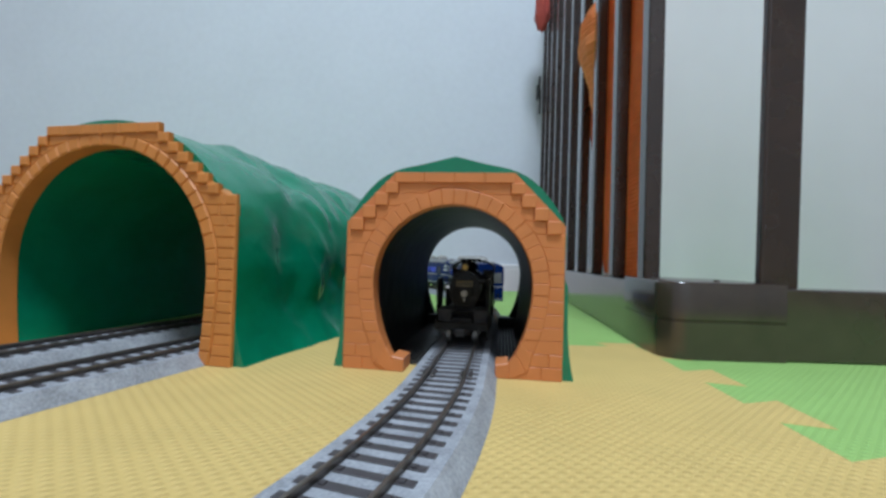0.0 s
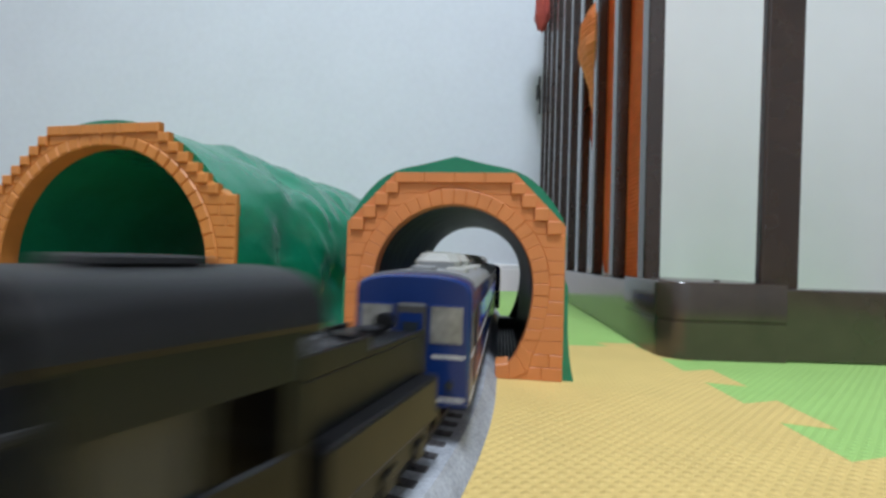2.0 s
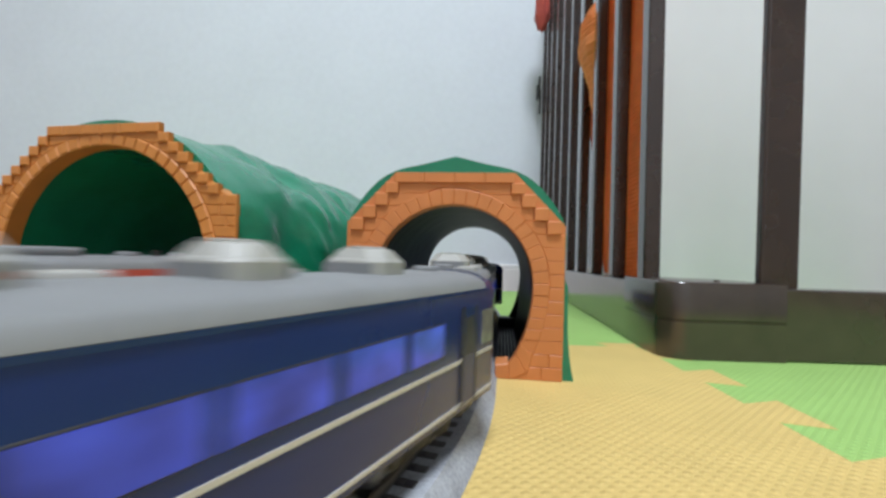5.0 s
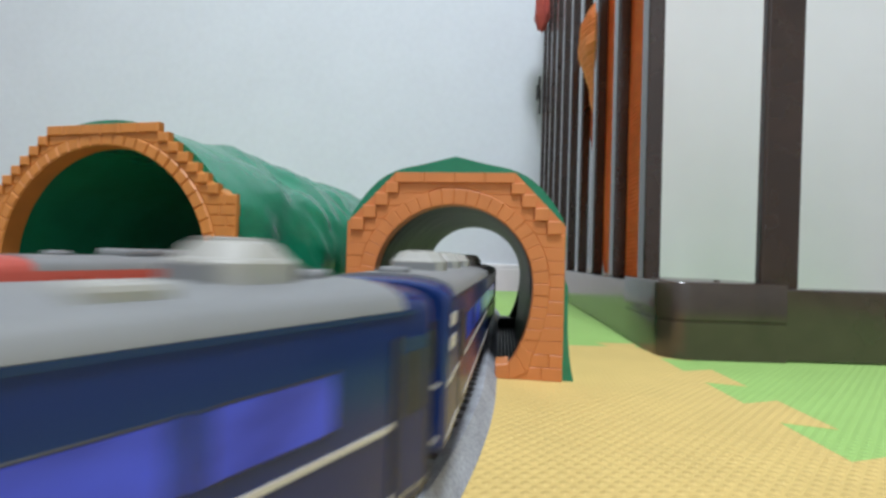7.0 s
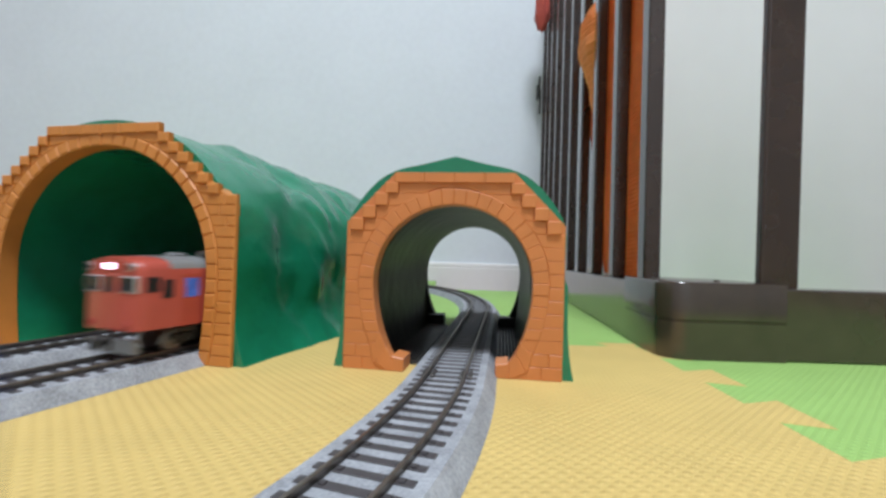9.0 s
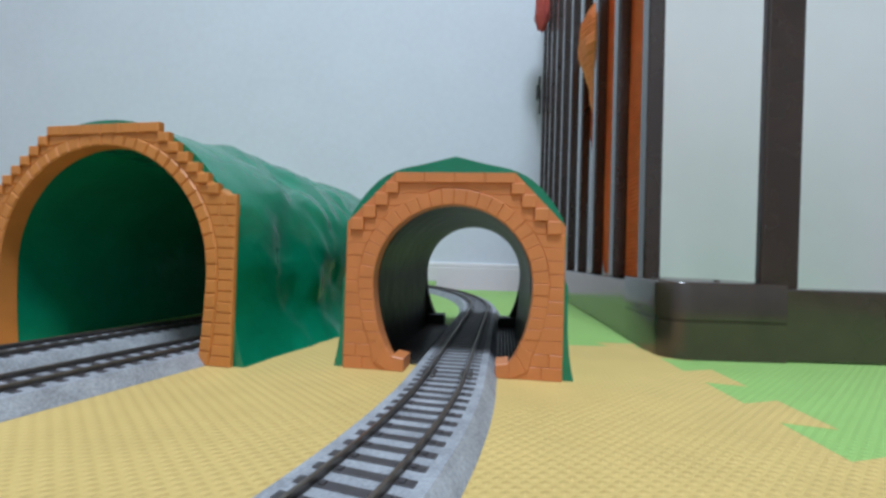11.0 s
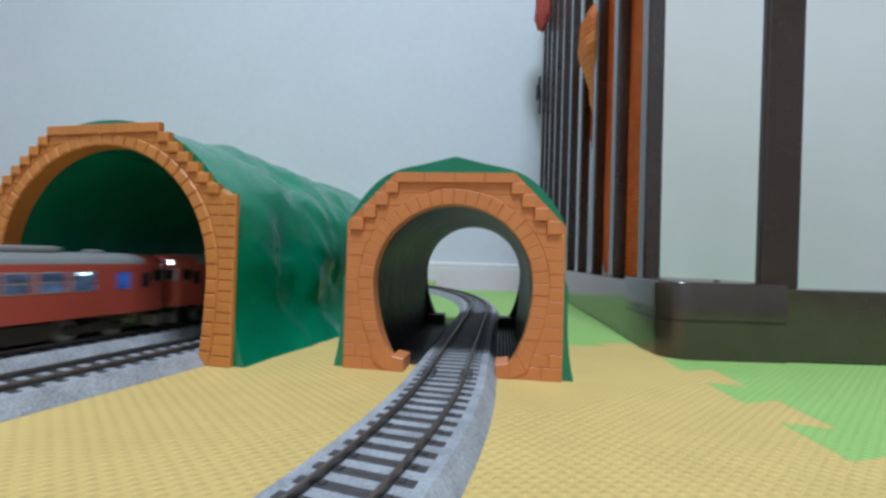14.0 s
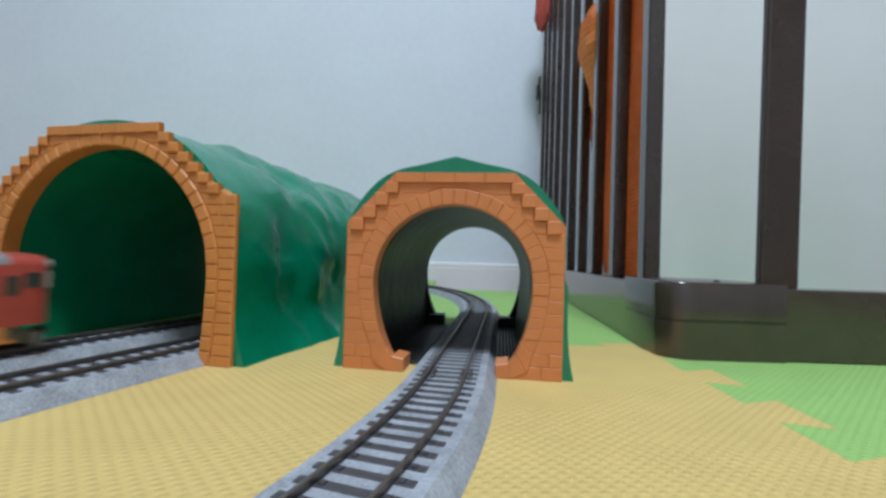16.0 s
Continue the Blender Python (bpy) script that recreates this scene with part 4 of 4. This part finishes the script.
    part("cab_floor", box(B(), -8.7, 8.7, -37, -22, 7.4, 8.2), BLACK_MATT, c)
    part("buffer_beam", box(B(), -9, 9, 29.0, 30.0, 4.6, 7.2, 0.25), BLACK, c)
    coupler(c, 30, 1)
    part("front_drawbar", box(B(), -0.5, 0.5, -41, -37, 3.6, 4.4), BLACK_MATT, c)
    # pilot truck
    bm = box(B(), -3, 3, 19, 27.5, 2.6, 3.8)
    truck = part("pilot_truck", bm, BLACK_MATT, c)
    for s in (-1, 1):
        bm = B()
        wheel(bm, s * 4.75, 24.4, 2.8)
        part("wheel", bm, STEEL, truck)
    drivers, rods = [], []
    for y in (-14.5, -3.5, 7.5):
        for s in (-1, 1):
            bm = cyl(B(), (0, 0, 0), "x", 4.6, 1.3, 30, bevel=0.15)
            cyl(bm, (-s * 0.7, 0, 0), "x", 5.1, 0.35, 30)
            cyl(bm, (s * 0.8, 0, 0), "x", 1.1, 0.5, 16)
            w = part("driving_wheel", bm, BLACK_MATT, c, "black spoked driving wheel")
            for k in range(10):
                m = Matrix.Rotation(math.tau * k / 10, 4, "X")
                part("spoke", box(B(), s * 0.62 - 0.12, s * 0.62 + 0.12, -0.3, 0.3, 1.0, 4.1, m=m), STEEL, w)
            part("counterweight", box(B(), s * 0.62 - 0.2, s * 0.62 + 0.2, -2.4, 2.4, 2.0, 3.9), BLACK_MATT, w)
            drivers.append((w, s * 4.75, y))
    for s in (-1, 1):
        bm = box(B(), -0.25, 0.25, -15.5, 8.5, -0.5, 0.5, 0.1)
        for y in (-14.5, -3.5, 7.5):
            cyl(bm, (0, y, 0), "x", 0.95, 0.8, 14)
        r = part("side_rod", bm, STEEL, c, "bare steel coupling rod")
        rods.append((r, s * 6.2))
        bm = B()
        box(bm, s * 6.9 - 0.3, s * 6.9 + 0.3, 2, 15, 5.4, 6.3, 0.1)
        box(bm, s * 7.0 - 0.4, s * 7.0 + 0.4, 9, 15, 7.0, 7.5, 0.1)
        box(bm, s * 7.2 - 0.3, s * 7.2 + 0.3, 5, 5.9, 4.0, 9.4, 0.1)
        part("valve_gear", bm, STEEL, c, "steel valve gear and crosshead")
    # taller above the running boards
    moving = {w for w, _, _ in drivers} | {r for r, _ in rods}
    for ob in c.children_recursive:
        if ob not in moving and ob.parent not in moving:
            for v in ob.data.vertices:
                z, y = v.co.z / K, v.co.y / K
                if y < -14:
                    v.co.y = (y + 3.5 * min(1.0, (-14 - y) / 5)) * K
                if z > 10:
                    v.co.z = (z + (z - 10) * 0.09 + 1.3 * min(1.0, max(0.0, (z - 18.5) / 2.5))) * K
    tagged(c, "black model steam locomotive with smoke deflectors and brass plates", "model locomotive", "black train")
    return c, drivers, rods


def make_tender():
    c = empty("tender")
    part("tank", box(B(), -8.8, 8.8, -12, 12, 6.0, 12.2, 0.5, 2), BLACK, c, "black tender tank")
    part("upper_tank", box(B(), -6.4, 6.4, -12, 12, 12.0, 17.8, 0.3, 2), BLACK, c)
    for s in (-1, 1):
        part("bunker_side", box(B(), min(s * 5.9, s * 6.5), max(s * 5.9, s * 6.5), 2, 12, 17.6, 20.0, 0.2), BLACK, c)
        part("rim", box(B(), min(s * 5.9, s * 6.5), max(s * 5.9, s * 6.5), -12, 2, 17.6, 18.4, 0.15), BLACK, c)
        part("side_frame", box(B(), s * 7.2 - 0.5, s * 7.2 + 0.5, -11.5, 11.5, 2.6, 5.4, 0.3), BLACK_MATT, c)
        part("ladder", box(B(), s * 4.6 - 0.3, s * 4.6 + 0.3, -12.7, -12.1, 5, 16, 0.1), BLACK_MATT, c)
        for y in (-8, 0, 8):
            bm = B()
            wheel(bm, s * 4.75, y, 2.9)
            part("wheel", bm, STEEL, c)
            part("axle_box", box(B(), s * 7.6 - 0.7, s * 7.6 + 0.7, y - 1.3, y + 1.3, 2.0, 4.4, 0.2), BLACK_MATT, c)
    part("bunker_front", box(B(), -6, 6, 1.6, 2.2, 17.6, 19.8), BLACK, c)
    bm = B()
    bmesh.ops.create_grid(bm, x_segments=26, y_segments=18, size=1)
    for v in bm.verts:
        k = noise.noise(Vector((v.co.x * 7, v.co.y * 7, 3)))
        h = max(0.0, 1 - (v.co.x ** 4 + v.co.y ** 4) * 0.5)
        v.co = Vector((v.co.x * 5.8, 7.0 + v.co.y * 4.7, 17.6 + 2.0 * h + 1.0 * k)) * K
    bmesh.ops.solidify(bm, geom=bm.faces[:], thickness=1.2 * K)
    part("coal", bm, COAL, c, "heap of black coal")
    part("filler", cyl(B(), (0, -8, 18.2), "z", 1.8, 1.2, 20, bevel=0.2), BLACK, c)
    part("rear_lamp", cyl(B(), (0, -11.8, 19.0), "y", 1.3, 1.6, 18), BLACK, c)
    part("frame", box(B(), -3.5, 3.5, -12, 12, 3.0, 6.5), BLACK_MATT, c)
    part("rear_beam", box(B(), -8.6, 8.6, -13.2, -12, 4.6, 7.0, 0.2), BLACK, c)
    coupler(c, -13.2, -1)
    for ob in c.children_recursive:
        if not ob.name.startswith("wheel"):
            for v in ob.data.vertices:
                v.co.y *= 1.13
    tagged(c, "black coal tender with cut-down tank behind the locomotive", "model tender", "black train")
    return c


def ride(path, q, lead, flip=False):
    """The pose of a car with its bogies at q + lead and q - lead; its front looks down the path to smaller q."""
    a, b = path.at(q - lead), path.at(q + lead)
    x, y = (a[0] + b[0]) / 2, (a[1] + b[1]) / 2
    rz = math.degrees(math.atan2(-(a[0] - b[0]), a[1] - b[1]))
    return place(x, y, ZR, rz + (180 if flip else 0))


V_MAIN, V_OUT = 88.3, 86.7
engine, drivers, rods = make_engine()
tender = make_tender()
coaches = [make_coach(True), make_coach(False)]
coaches = [coaches[0], copy_thing(coaches[0], place(0, 0)), coaches[1], copy_thing(coaches[0], place(0, 0))]
reds = [make_railcar()]
reds += [copy_thing(reds[0], place(0, 0)) for _ in range(5)]


def times(step=0.2):
    return [i * step for i in range(int(round(16 / step)) + 1)]


def q_engine(t):
    """Where the buffer beam is on the single track."""
    return max(34.0 - V_MAIN * t, -1080.0)


def q_inbound(t):
    """Where the front of the inbound railcars is on the farther left track; they gain a little speed."""
    u = max(t, 8.0) - 12.5
    return max(97.5 - 84.5 * u - u * u, -330.0)


def motions():
    gaps = [(engine, 30, 18), (tender, 80.5, 8)] + [(c, 99.6 + 69.5 + 142 * i, 47) for i, c in enumerate(coaches)]
    for ob, mid, lead in gaps:
        walk(ob, [(t, ride(MAIN, q_engine(t) + mid, lead, ob in (coaches[1], coaches[3]))) for t in times()])
    for w, x, y in drivers:
        walk(w, [(t, place(x, y, 4.6) @ Matrix.Rotation(-(34.0 - q_engine(t)) / 4.6, 4, "X")) for t in times(0.08)])
    for r, x in rods:
        rows = []
        for t in times(0.08):
            a = -(34.0 - q_engine(t)) / 4.6
            rows.append((t, place(x, -2.2 * math.sin(a), 4.6 + 2.2 * math.cos(a))))
        walk(r, rows)
    for i, ob in enumerate(reds[:4]):
        walk(ob, [(t, ride(NEAR_LEFT, min(60.2 + V_OUT * (t - 2.4), 985) - 69 - 142 * i, 47, True)) for t in times()])
    for i, ob in enumerate(reds[4:]):
        walk(ob, [(t, ride(FAR_LEFT, q_inbound(t) + 69 + 142 * i, 47)) for t in times()])


motions()
